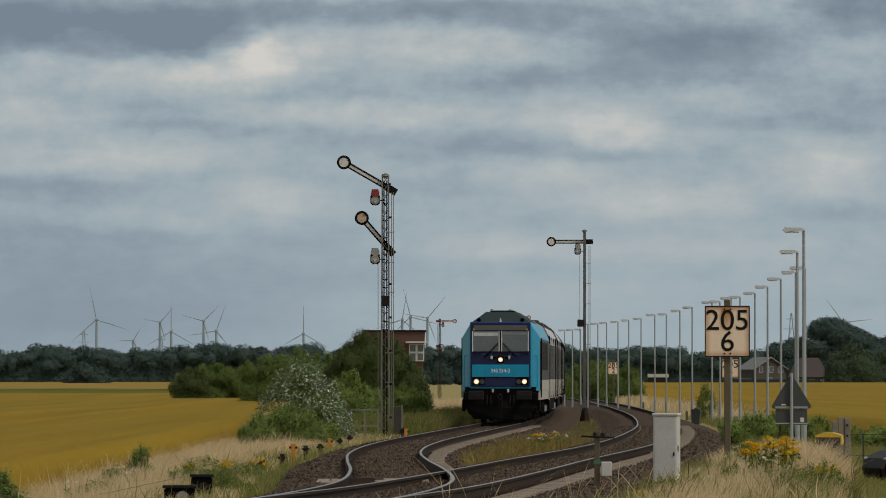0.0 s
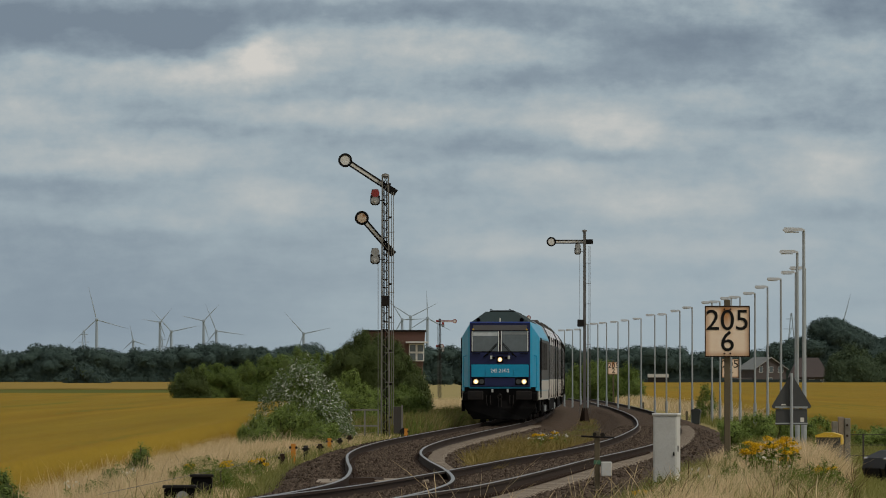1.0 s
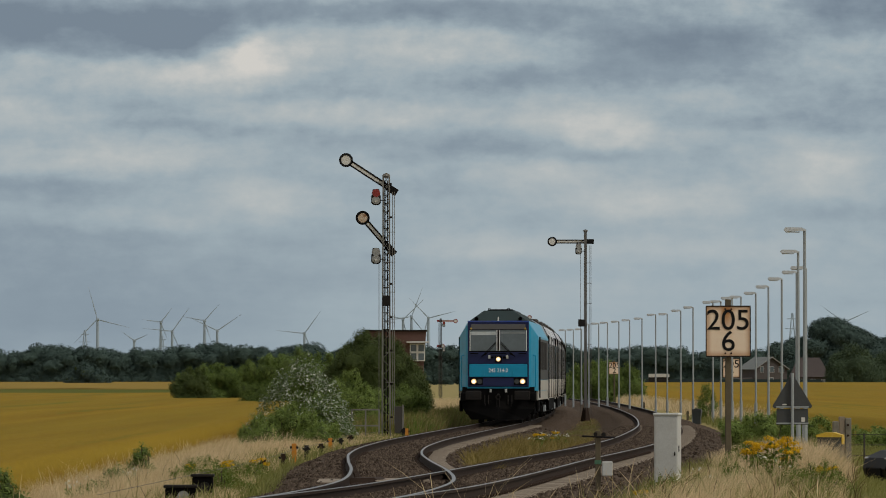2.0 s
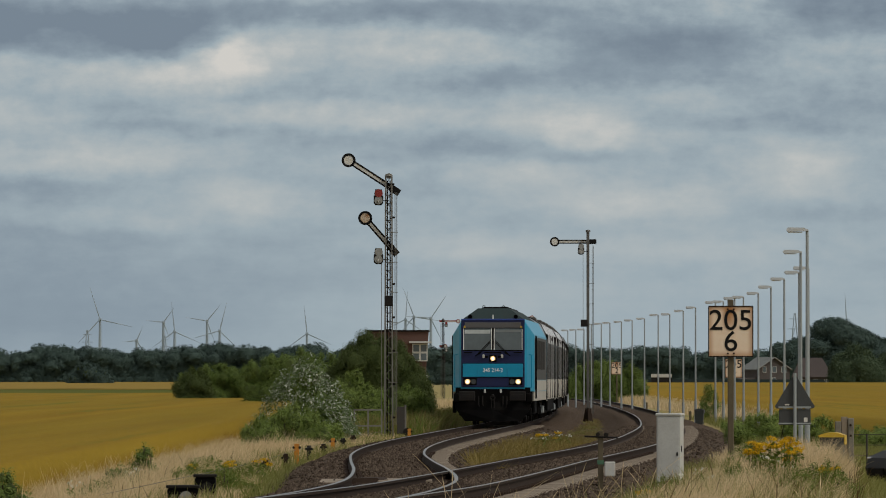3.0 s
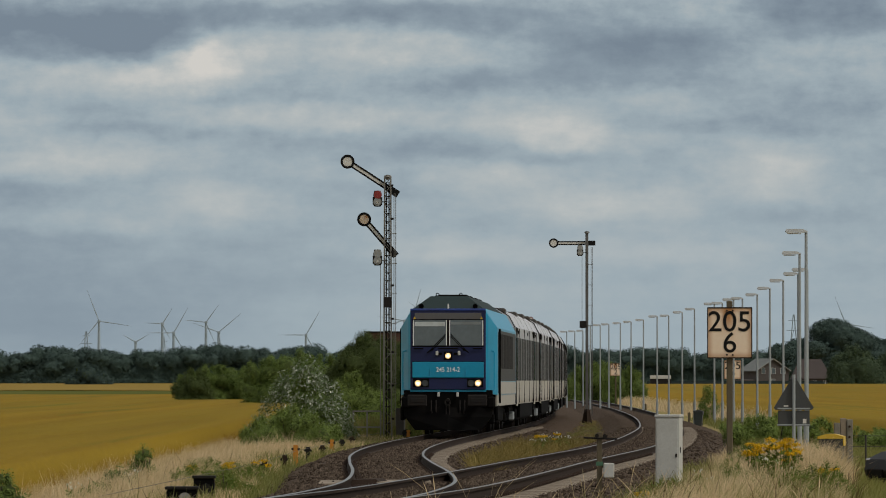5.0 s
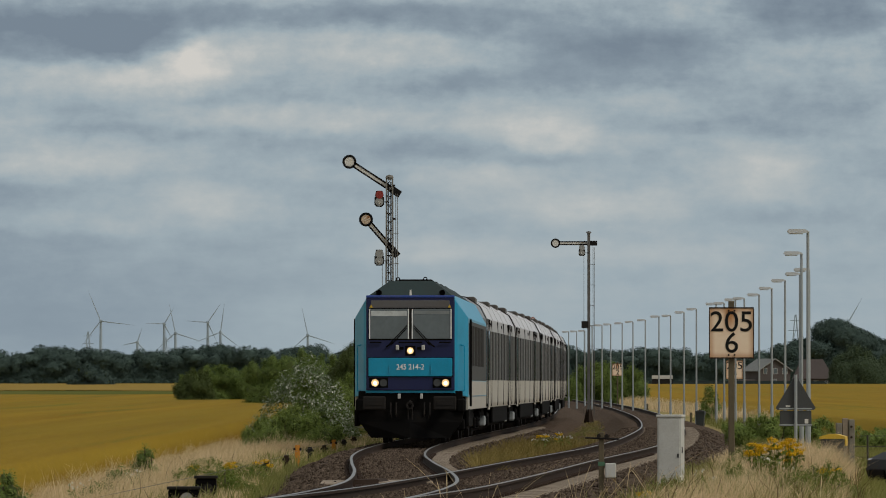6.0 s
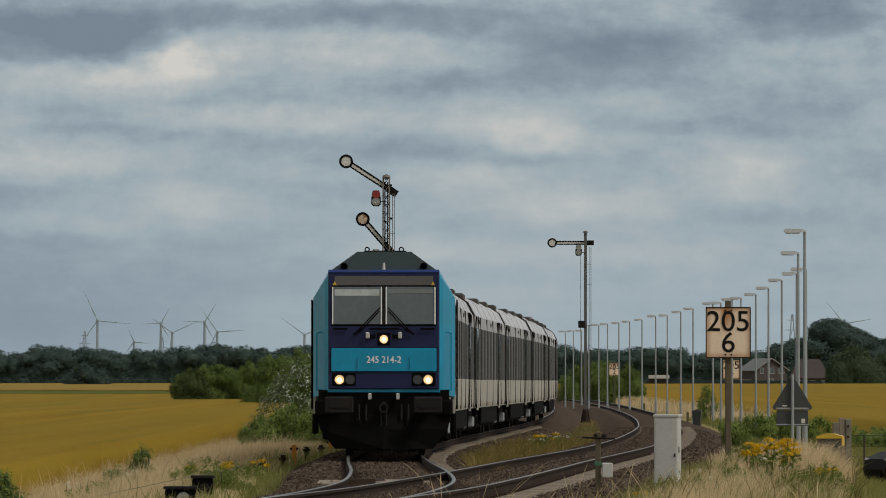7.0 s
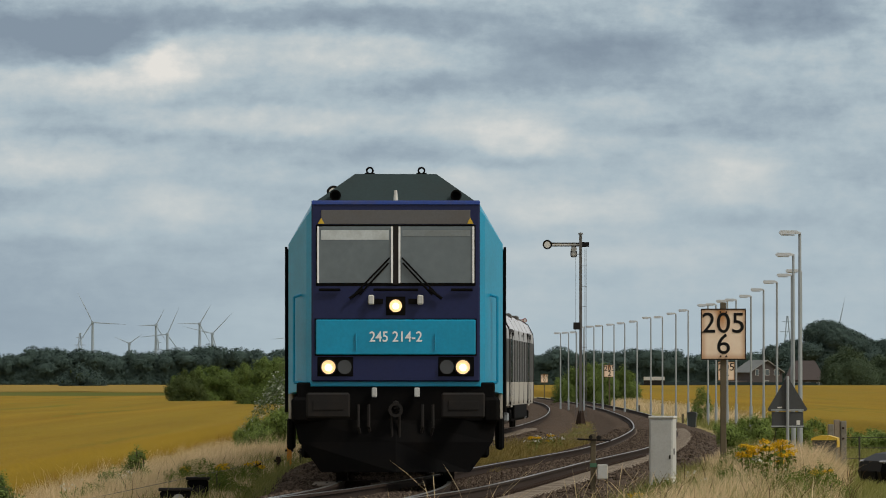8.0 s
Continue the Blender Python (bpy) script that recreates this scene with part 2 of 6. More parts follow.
COACH_GREY = worn("grey_coach_paint", (0.34, 0.345, 0.35), 0.4, 0, (0.22, 0.21, 0.2), 0.4, 0.8, 20, 0.02)
RED = worn("signal_red_paint", (0.24, 0.022, 0.018), 0.5, 0, (0.1, 0.03, 0.02), 0.3, 5, 30)
CABINET_GREY = worn("cabinet_grey", (0.50, 0.51, 0.49), 0.55, 0, (0.25, 0.23, 0.19), 0.3, 3, 40)
LAMP_HEAD = worn("lamp_head_grey", (0.52, 0.55, 0.57), 0.45, 0, (0.3, 0.3, 0.3), 0.3, 3, 40)
RUST = worn("rusty_steel", (0.032, 0.021, 0.015), 0.85, 0, (0.03, 0.017, 0.012), 0.5, 3, 40, 0.3, 0.15)
RAIL_TOP = worn("polished_rail", (0.17, 0.165, 0.155), 0.3, 0.8, (0.2, 0.18, 0.16), 0.3, 4, 30, 0.03)
CONCRETE = worn("sleeper_concrete", (0.25, 0.205, 0.155), 0.9, 0, (0.10, 0.075, 0.055), 0.6, 2, 25, 0.4)
WOOD = worn("weathered_wood", (0.105, 0.085, 0.05), 0.85, 0, (0.05, 0.04, 0.03), 0.5, 3, 40, 0.4)


def make_board():
    """White enamel, rusted under the top fixing and along its edges."""
    n = Nodes("enamel_board", 0.45)
    sep = n.nt.nodes.new("ShaderNodeSeparateXYZ")
    n.link(n.coords((1, 1, 1), "Generated"), sep.inputs[0])

    def tent(value, centre, reach):
        a = n.nt.nodes.new("ShaderNodeMath")
        a.operation = "SUBTRACT"
        n.link(value, a.inputs[0])
        a.inputs[1].default_value = centre
        b = n.nt.nodes.new("ShaderNodeMath")
        b.operation = "ABSOLUTE"
        n.link(a.outputs[0], b.inputs[0])
        m = n.nt.nodes.new("ShaderNodeMapRange")
        m.interpolation_type = "SMOOTHERSTEP"
        n.link(b.outputs[0], m.inputs["Value"])
        for key, q in (("From Min", 0.0), ("From Max", reach), ("To Min", 1.0), ("To Max", 0.0)):
            m.inputs[key].default_value = q
        return m.outputs["Result"]

    def times(a, b):
        m = n.nt.nodes.new("ShaderNodeMath")
        m.operation = "MULTIPLY"
        n.link(a, m.inputs[0])
        if isinstance(b, float):
            m.inputs[1].default_value = b
        else:
            n.link(b, m.inputs[1])
        return m.outputs[0]

    v = n.coords()
    blot = n.ramp(n.noise(v, 3.5, 6, 0.65), (0.35, (0, 0, 0)), (0.7, (1, 1, 1)))
    c = n.mix(n.noise(v, 1.6, 4), (0.80, 0.68, 0.54), (0.86, 0.70, 0.53))
    c = n.mix(times(blot, 0.25), c, (0.62, 0.34, 0.14))
    streak = times(tent(sep.outputs["X"], 0.46, 0.24), tent(sep.outputs["Z"], 1.0, 0.72))
    c = n.mix(streak, c, n.mix(blot, (0.55, 0.24, 0.05), (0.30, 0.10, 0.025)))
    for axis, edge in (("X", 0.0), ("X", 1.0), ("Z", 0.0), ("Z", 1.0)):
        c = n.mix(times(tent(sep.outputs[axis], edge, 0.16), 0.6), c, (0.42, 0.20, 0.075))
    n.bump(n.noise(v, 40, 3), 0.05, 0.01)
    return n.base(c)


BOARD = make_board()
INK = worn("black_lettering", (0.008, 0.008, 0.008), 0.6, 0, (0.025, 0.02, 0.015), 0.3, 4, 30, 0.02, 0.15)
HOUSE_WALL = worn("dark_house_wall", (0.07, 0.062, 0.06), 0.85, 0, (0.05, 0.03, 0.025), 0.5, 0.6, 6, 0.2)
BRICK = worn("red_brick", (0.10, 0.052, 0.04), 0.9, 0, (0.09, 0.05, 0.04), 0.5, 1.5, 12, 0.3)
YELLOW = worn("yellow_plastic", (0.60, 0.40, 0.03), 0.5, 0, (0.2, 0.12, 0.03), 0.3, 4, 40)
ORANGE = worn("orange_paint", (0.55, 0.22, 0.02), 0.7, 0, (0.2, 0.09, 0.03), 0.4, 5, 40)
CAR_BLACK = worn("black_car_paint", (0.004, 0.004, 0.005), 0.4, 0, (0.007, 0.007, 0.007), 0.2, 2, 20, 0, 0.04)
# blue-grey of turbines and pylons, with the haze of distance mixed in
HAZE_GREY = worn("hazy_far_grey", (0.30, 0.37, 0.435), 0.6, 0, (0.23, 0.29, 0.35), 0.3, 0.05, 1)
RUBBER = worn("rubber", (0.02, 0.02, 0.02), 0.85)
LAMP_GLOW = glowing("headlight_glow", (1.0, 0.66, 0.32), 0.62)
LAMP_CORE = glowing("headlight_filament", (1.0, 0.86, 0.62), 3.0)
# the haze over distant trees is put into this pale bluish leaf colour
HAZY_LEAF = leafy("hazy_far_foliage", (0.052, 0.081, 0.074), (0.066, 0.099, 0.084), 0.95, 0)
HEDGE_LEAF = leafy("hedge_foliage", (0.092, 0.142, 0.036), (0.185, 0.25, 0.064))
FARM_LEAF = leafy("farm_foliage", (0.055, 0.082, 0.05), (0.082, 0.115, 0.062), 0.95, 0)
MAST_GREY = worn("mast_grey_paint", (0.185, 0.18, 0.16), 0.6, 0.1, (0.05, 0.038, 0.028), 0.5, 3, 30)
LANTERN_GREY = worn("lantern_grey", (0.27, 0.28, 0.27), 0.6, 0, (0.12, 0.11, 0.10), 0.5, 6, 30)
BRIGHT_LEAF = leafy("fresh_foliage", (0.13, 0.19, 0.044), (0.25, 0.325, 0.088))
# leaf colour of the dark bushes, and the painted shade inside every bush
DARK_LEAF_AND_SHADE = leafy("dark_foliage_and_crown_shade", (0.05, 0.072, 0.022), (0.10, 0.132, 0.042))
POPLAR_LEAF = leafy("silver_foliage", (0.075, 0.12, 0.035), (0.86, 0.90, 0.82), other=(0.07, 0.11, 0.035), rare=3.6)
DRY_GRASS = leafy("dry_grass", (0.60, 0.45, 0.27), (0.92, 0.76, 0.51), thin=0.5, other=(0.44, 0.36, 0.17))
GREEN_GRASS = leafy("green_grass", (0.15, 0.17, 0.045), (0.31, 0.30, 0.11), thin=0.4)
WEED = leafy("weed_foliage", (0.07, 0.11, 0.02), (0.19, 0.24, 0.05))
BLOOM = leafy("yellow_flower", (0.55, 0.33, 0.010), (0.76, 0.50, 0.022))
BARK = worn("bark", (0.07, 0.055, 0.04), 0.9, 0, (0.03, 0.025, 0.02), 0.5, 3, 20, 0.5)
PANE = Nodes("dark_glass", 0.06)
PANE.b.inputs["Specular IOR Level"].default_value = 0.6
PANE = PANE.base((0.025, 0.03, 0.034))
# the sky's reflection in the glass is painted as this grey-blue base colour
SCREEN = worn("sky_tinted_glass", (0.115, 0.145, 0.16), 0.1, 0, (0.075, 0.095, 0.105), 0.5, 1.6, 9, 0)
BLIND = worn("sun_blind_fabric", (0.50, 0.55, 0.56), 0.8)
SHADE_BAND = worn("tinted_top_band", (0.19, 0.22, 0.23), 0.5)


# ---- building blocks ----
def mesh_of(bm, name, material, smooth=False):
    me = bpy.data.meshes.new(name)
    bm.normal_update()
    bm.to_mesh(me)
    bm.free()
    me.materials.append(material)
    if smooth:
        me.polygons.foreach_set("use_smooth", [True] * len(me.polygons))
    return me


def part(name, bm, material, parent=None, label="", smooth=False, at=None):
    ob = new(name, mesh_of(bm, name, material, smooth))
    if parent:
        ob.parent = parent
    if at is not None:
        ob.matrix_basis = at
    return tagged(ob, label)


def thing(name, label, category, m=None, group="", kind=""):
    ob = new(name)
    ob.empty_display_size = 0.2
    if m is not None:
        ob.matrix_basis = m
    return tagged(ob, label, category, group, kind)


def box(bm, x0, x1, y0, y1, z0, z1, bevel=0.0, m=None):
    r = bmesh.ops.create_cube(bm, size=1, matrix=Matrix.LocRotScale(((x0 + x1) / 2, (y0 + y1) / 2, (z0 + z1) / 2), None,
                                                                   (abs(x1 - x0), abs(y1 - y0), abs(z1 - z0))))
    vs = r["verts"]
    if m is not None:
        bmesh.ops.transform(bm, matrix=m, verts=vs)
    if bevel:
        es = list({e for v in vs for e in v.link_edges})
        bmesh.ops.bevel(bm, geom=es, offset=bevel, segments=1, affect="EDGES")
    return bm


def rod(bm, a, b, r0, r1=None, n=8):
    """A round bar from a to b."""
    a, b = Vector(a), Vector(b)
    turn = (b - a).to_track_quat("Z", "Y").to_matrix().to_4x4()
    bmesh.ops.create_cone(bm, cap_ends=True, segments=n, radius1=r0, radius2=r0 if r1 is None else r1, depth=(b - a).length,
                          matrix=Matrix.Translation((a + b) / 2) @ turn)
    return bm


def bar(bm, a, b, w, h):
    """A square bar from a to b."""
    a, b = Vector(a), Vector(b)
    turn = (b - a).to_track_quat("Z", "Y").to_matrix().to_4x4()
    bmesh.ops.create_cube(bm, size=1, matrix=Matrix.Translation((a + b) / 2) @ turn @ Matrix.Diagonal((w, h, (b - a).length, 1)))
    return bm


def prism(bm, outline, y0, y1):
    """A closed outline of (x, z) pairs, pulled from y0 to y1."""
    a = [bm.verts.new((x, y0, z)) for x, z in outline]
    b = [bm.verts.new((x, y1, z)) for x, z in outline]
    n = len(outline)
    bm.faces.new(a)
    bm.faces.new(b[::-1])
    for i in range(n):
        bm.faces.new((a[i], b[i], b[(i + 1) % n], a[(i + 1) % n]))
    bmesh.ops.recalc_face_normals(bm, faces=bm.faces)
    return bm


def loft(bm, rings, cap=True, closed=True):
    rows = [[bm.verts.new(p) for p in r] for r in rings]
    n = len(rows[0])
    for r, s in zip(rows, rows[1:]):
        for i in range(n if closed else n - 1):
            bm.faces.new((r[i], r[(i + 1) % n], s[(i + 1) % n], s[i]))
    if cap and closed:
        bm.faces.new(rows[0][::-1])
        bm.faces.new(rows[-1])
    bmesh.ops.recalc_face_normals(bm, faces=bm.faces)
    return bm


def ring(bm, centre, r, thick, depth, n=24):
    """A flat ring in the x-z plane."""
    c = Vector(centre)
    sec = [(r - thick, -depth / 2), (r, -depth / 2), (r, depth / 2), (r - thick, depth / 2)]
    rings = [[c + Vector((math.cos(a) * q, y, math.sin(a) * q)) for q, y in sec] for a in (2 * math.pi * i / n for i in range(n + 1))]
    return loft(bm, rings, cap=False)


def disc(bm, centre, r, depth, n=20):
    """A round plate facing along y."""
    c = Vector(centre)
    return rod(bm, c - Vector((0, depth / 2, 0)), c + Vector((0, depth / 2, 0)), r, n=n)


def lettering(text, size, material, parent, m, label="", bold=0.0):
    cu = bpy.data.curves.new("lettering", "FONT")
    cu.body, cu.size, cu.align_x, cu.align_y, cu.extrude = text, size, "CENTER", "CENTER", 0.004
    cu.offset = bold
    tmp = bpy.data.objects.new("lettering_curve", cu)
    me = bpy.data.meshes.new_from_object(tmp)
    bpy.data.objects.remove(tmp)
    me.materials.clear()
    me.materials.append(material)
    ob = new("lettering", me)
    ob.parent, ob.matrix_basis = parent, m
    return tagged(ob, label)


def sheet(name, xs, ys, height, material, label, category, kind="structure"):
    """A ground sheet over a grid of x and y."""
    verts = [(x, y, height(x, y)) for y in ys for x in xs]
    n = len(xs)
    faces = [(j * n + i, j * n + i + 1, j * n + n + i + 1, j * n + n + i) for j in range(len(ys) - 1) for i in range(n - 1)]
    me = bpy.data.meshes.new(name)
    me.from_pydata(verts, [], faces)
    me.materials.append(material)
    me.polygons.foreach_set("use_smooth", [True] * len(me.polygons))
    return tagged(new(name, me), label, category, "", kind)


# ---- ground ----
def smooth_step(a, b, x):
    u = min(max((x - a) / (b - a), 0), 1)
    return u * u * (3 - 2 * u)


def ground_z(x, d):
    """Marsh fields below a low bank that carries the line."""
    dd = min(max(d, 0), 720)
    lane = 1 - smooth_step(140, 160, dd)
    left, right = ax(dd) - 2.6, max(bx(dd) + 2.6, 8.0 - 0.8 * lane)
    bank = rail_z(dd) - 0.42 - 0.2 * smooth_step(ax(dd) - 1.6, ax(dd) - 1.0, x) * (1 - smooth_step(bx(dd) + 2.2, bx(dd) + 2.9, x))
    low = -0.78
    if x < left:
        k = smooth_step(left - 4.5, left, x)
    else:
        k = 1 - smooth_step(right + 1.0 - 0.7 * lane, right + 6.0 - 3.0 * lane, x)
    k *= 1 - smooth_step(700, 1200, d)
    z = low + (bank - low) * k
    return z + 0.06 * noise.noise((x * 0.35, d * 0.2, 0))


xs = sorted({*np.round(np.linspace(-16, 22, 96), 3), *[s * (16 + 2.2 * 1.32 ** i) for i in range(1, 27) for s in (-1, 1)], *range(23, 30)})
ys = [-300, -100, -40, -10] + list(np.linspace(0, 330, 166)) + [330 * 1.06 ** i for i in range(1, 48)]
sheet("ground", xs, ys, ground_z, GROUND, "flat marshland soil with short grass and weeds", "ground")


def ballast_bed():
    ds = list(np.arange(20, 330, 0.8)) + list(np.arange(330, 720, 5))
    verts, faces, n = [], [], 84
    for d in ds:
        a, b = ax(d), bx(d)
        for i in range(n):
            x = a - 3.0 + (b - a + 6.0) * i / (n - 1)
            e = min(abs(x - a), abs(x - b))
            near = x - a if abs(x - a) < abs(x - b) else x - b
            heap = 0.06 * (1 - smooth_step(0.55, 0.68, e)) + 0.085 * smooth_step(0.82, 0.95, -near) * (1 - smooth_step(1.35, 1.7, -near))
            z = rail_z(d) - 0.205 + heap - 0.30 * smooth_step(1.35, 2.6, e) - 0.25 * smooth_step(2.6, 3.0, e if x < a or x > b else 0)
            verts.append((x, d, z + 0.035 * noise.noise((x * 2.5, d * 1.1, 3)) * (0.4 + smooth_step(0.9, 1.5, e))))
    for j in range(len(ds) - 1):
        faces += [(j * n + i, j * n + i + 1, j * n + n + i + 1, j * n + n + i) for i in range(n - 1)]
    me = bpy.data.meshes.new("ballast_bed")
    me.from_pydata(verts, [], faces)
    me.materials.append(BALLAST)
    me.polygons.foreach_set("use_smooth", [True] * len(me.polygons))
    return tagged(new("ballast_bed", me), "brown-grey crushed stone ballast under two tracks", "ballast", "", "structure")


ballast_bed()

RAIL_OUTLINE = [(-0.075, -0.172), (0.075, -0.172), (0.075, -0.158), (0.012, -0.14), (0.012, -0.045), (0.036, -0.036), (0.036, -0.006),
                (-0.036, -0.006), (-0.036, -0.036), (-0.012, -0.045), (-0.012, -0.14), (-0.075, -0.158)]
HEAD_OUTLINE = [(-0.024, -0.0058), (0.024, -0.0058), (0.024, -0.002), (0.02, 0.0), (-0.02, 0.0), (-0.024, -0.002)]


def sweep(line, outline, offset, d0, d1, step=1.6):
    ds = list(np.arange(d0, min(d1, 330), step)) + (list(np.arange(330, d1, 8)) if d1 > 330 else [])
    rings = []
    for d in ds:
        slope = (line(d + 0.5) - line(d - 0.5))
        c, s = 1 / math.hypot(1, slope), slope / math.hypot(1, slope)
        x, z = line(d), rail_z(d)
        rings.append([(x + (offset + u) * c, d - (offset + u) * s, z + w) for u, w in outline])
    return loft(bmesh.new(), rings)


def railway_track(line, d0, label):
    t = thing("railway_track", label, "railway track", kind="structure")
    for side in (-0.7535, 0.7535):
        r = part("rail", sweep(line, RAIL_OUTLINE, side, d0, 700), RUST, t, "rusty steel rail")
        part("railhead", sweep(line, HEAD_OUTLINE, side, d0, 700), RAIL_TOP, r, "polished running surface")
    return t


track_a = railway_track(ax, 68.5, "curving railway track with polished rails on concrete sleepers")
track_b = railway_track(bx, 20, "curving railway track with rusty-sided rails on concrete sleepers")


# ---- sky backdrop ----
def sky_sheet():
    bm = bmesh.new()
    v = [bm.verts.new(p) for p in ((-1500, 0, -60), (1500, 0, -60), (1500, 0, 1100), (-1500, 0, 1100))]
    bm.faces.new(v)
    ob = part("cloud_backdrop", bm, CLOUDS)
    return tagged(ob, "grey banded overcast cloud layer", "sky", "", "structure")


SKY_D = 4860
clouds = sky_sheet()
clouds.location = (0, SKY_D, 0)


# ---- the train ----
def loco_ring(y, hw, low, top_hw, shoulder, top):
    return [(-hw, y, low), (-hw, y, shoulder), (-top_hw, y, top), (top_hw, y, top), (hw, y, shoulder), (hw, y, low)]


def bogie(parent, y, wheelbase, bright):
    e = wheelbase / 2
    b = part("bogie", box(box(bmesh.new(), -1.15, -0.95, y - e - 0.7, y + e + 0.7, 0.45, 0.75, 0.04),
                          0.95, 1.15, y - e - 0.7, y + e + 0.7, 0.45, 0.75, 0.04), BLACK, parent, "black bogie frame")
    for k in (-1, 1):
        bm = bmesh.new()
        for x in (-0.75, 0.75):
            rod(bm, (x - 0.065, y + k * e, 0.46), (x + 0.065, y + k * e, 0.46), 0.46, n=24)
        rod(bm, (-0.7, y + k * e, 0.46), (0.7, y + k * e, 0.46), 0.09)
        part("wheelset", bm, GRIME, b)
        for x in (-1, 1):
            part("axle_box", box(bmesh.new(), x * 1.1, x * 1.3, y + k * e - 0.17, y + k * e + 0.17, 0.32, 0.62, 0.04), bright if k < 0 else BLACK, b)
            part("spring", rod(bmesh.new(), (x * 1.08, y + k * 0.45, 0.5), (x * 1.08, y + k * 0.45, 0.85), 0.1), GRIME, b)
    return b


def locomotive():
    t = thing("locomotive", "teal and navy diesel locomotive with lit headlights", "locomotive")
    yf = -9.3
    part("body", loft(bmesh.new(), [loco_ring(yf, 1.13, 1.3, 1.10, 3.66, 3.77), loco_ring(yf + 0.12, 1.2, 1.26, 1.11, 3.58, 3.775),
                                    loco_ring(yf + 0.75, 1.45, 1.2, 1.13, 3.22, 3.78),
                                    loco_ring(9.0, 1.45, 1.2, 1.13, 3.22, 3.78), loco_ring(9.4, 1.3, 1.3, 1.1, 3.2, 3.7)]), TEAL, t, "teal painted body")
    roof = part("roof", loft(bmesh.new(), [[(-1.08, yf + 0.1, 3.776), (-0.55, yf + 0.65, 4.17), (0.55, yf + 0.65, 4.17), (1.08, yf + 0.1, 3.776)],
                                           [(-1.08, 9.1, 3.776), (-0.55, 8.7, 4.17), (0.55, 8.7, 4.17), (1.08, 9.1, 3.776)]]), ROOF_GREY, t, "dark grey sloping roof")
    for x in (-0.35, 0.35):
        part("lifting_eye", ring(box(bmesh.new(), x - 0.07, x + 0.07, yf + 0.78, yf + 0.84, 4.165, 4.19), (x, yf + 0.81, 4.22), 0.055, 0.025, 0.03, 12), BLACK, roof)
    for x in (-0.81, 0.81):
        part("horn", disc(ring(bmesh.new(), (x, yf + 0.09, 3.86), 0.075, 0.02, 0.14, 16), (x, yf + 0.14, 3.86), 0.06, 0.1), BLACK, roof)
    part("antenna", rod(bmesh.new(), (0, yf + 0.05, 3.77), (0, yf + 0.05, 3.93), 0.035, 0.02), WHITE, roof)
    for y in (-5.5, -2.0, 2.0, 5.5):
        part("roof_vent", box(bmesh.new(), -0.45, 0.45, y - 0.7, y + 0.7, 4.165, 4.25, 0.03), BLACK, roof)
    mask = part("front_panel", box(bmesh.new(), -1.13, 1.13, yf - 0.05, yf + 0.02, 1.36, 3.79, 0.02), NAVY, t, "navy front mask")
    part("roof_edge_trim", box(bmesh.new(), -1.13, 1.13, yf - 0.065, yf - 0.04, 3.73, 3.785, 0.008), worn("blue_trim", (0.02, 0.06, 0.30), 0.4), mask, "blue trim strip")
    part("nose_panel", box(bmesh.new(), -1.07, 1.07, yf - 0.085, yf - 0.045, 1.72, 2.19, 0.012), TEAL, t, "teal number panel")
    part("panel_gap", box(bmesh.new(), -1.085, 1.085, yf - 0.056, yf - 0.045, 1.705, 2.205), BLACK, mask)
    part("destination_band", box(bmesh.new(), -1.0, 1.0, yf - 0.062, yf - 0.045, 3.47, 3.66, 0.005), worn("display_grey", (0.10, 0.10, 0.105), 0.3), t, "grey destination display")
    part("window_surround", box(bmesh.new(), -1.07, 1.07, yf - 0.054, yf - 0.045, 2.64, 3.465, 0.003), BLACK, mask)
    for x0, x1 in ((-1.04, -0.05), (0.05, 1.04)):
        w = part("windscreen", box(bmesh.new(), x0, x1, yf - 0.062, yf - 0.05, 2.68, 3.44, 0.004), SCREEN, t, "dark windscreen")
        part("sun_blind", box(bmesh.new(), x0 + 0.04, x1 - 0.04, yf - 0.066, yf - 0.06, 3.26 if x0 < 0 else 3.31, 3.39), BLIND if x0 < 0 else SHADE_BAND, w)
        for x in (x0, x1):
            part("glazing_bar", box(bmesh.new(), x - 0.013, x + 0.013, yf - 0.078, yf - 0.05, 2.68, 3.44), LETTER_WHITE, w)
        s = -1 if x0 < 0 else 1
        bm = bmesh.new()
        for k in (0, 0.07):
            rod(bm, (s * (0.56 - k), yf - 0.10, 2.52), (s * (0.08 + k * 0.2), yf - 0.09, 3.02 - k), 0.012, n=6)
        rod(bm, (s * 0.62, yf - 0.1, 2.47), (s * 0.44, yf - 0.1, 2.60), 0.02, n=6)
        part("wiper", bm, BLACK, t)
        part("grab_rail", rod(bmesh.new(), (s * 0.74, yf - 0.09, 2.59), (s * 1.03, yf - 0.09, 2.59), 0.018, n=6), BLACK, mask)
        part("mirror_camera", box(bmesh.new(), s * 0.29, s * 0.37, yf - 0.14, yf - 0.05, 2.39, 2.52, 0.015), CABINET_GREY, t, "small grey front camera")
        part("camera_bracket", box(bmesh.new(), s * 0.17, s * 0.29, yf - 0.09, yf - 0.05, 2.40, 2.47), BLACK, mask)
        part("warning_triangle", prism(bmesh.new(), [(s * 1.0 - 0.045, 3.475), (s * 1.0 + 0.045, 3.475), (s * 1.0, 3.555)], yf - 0.068, yf - 0.06), YELLOW, mask, "yellow warning triangle")
    part("grab_rail", rod(bmesh.new(), (-0.3, yf - 0.09, 2.59), (0.3, yf - 0.09, 2.59), 0.018, n=6), BLACK, mask)
    part("pillar", box(bmesh.new(), -0.035, 0.035, yf - 0.07, yf - 0.05, 2.66, 3.45), GRIME, mask)
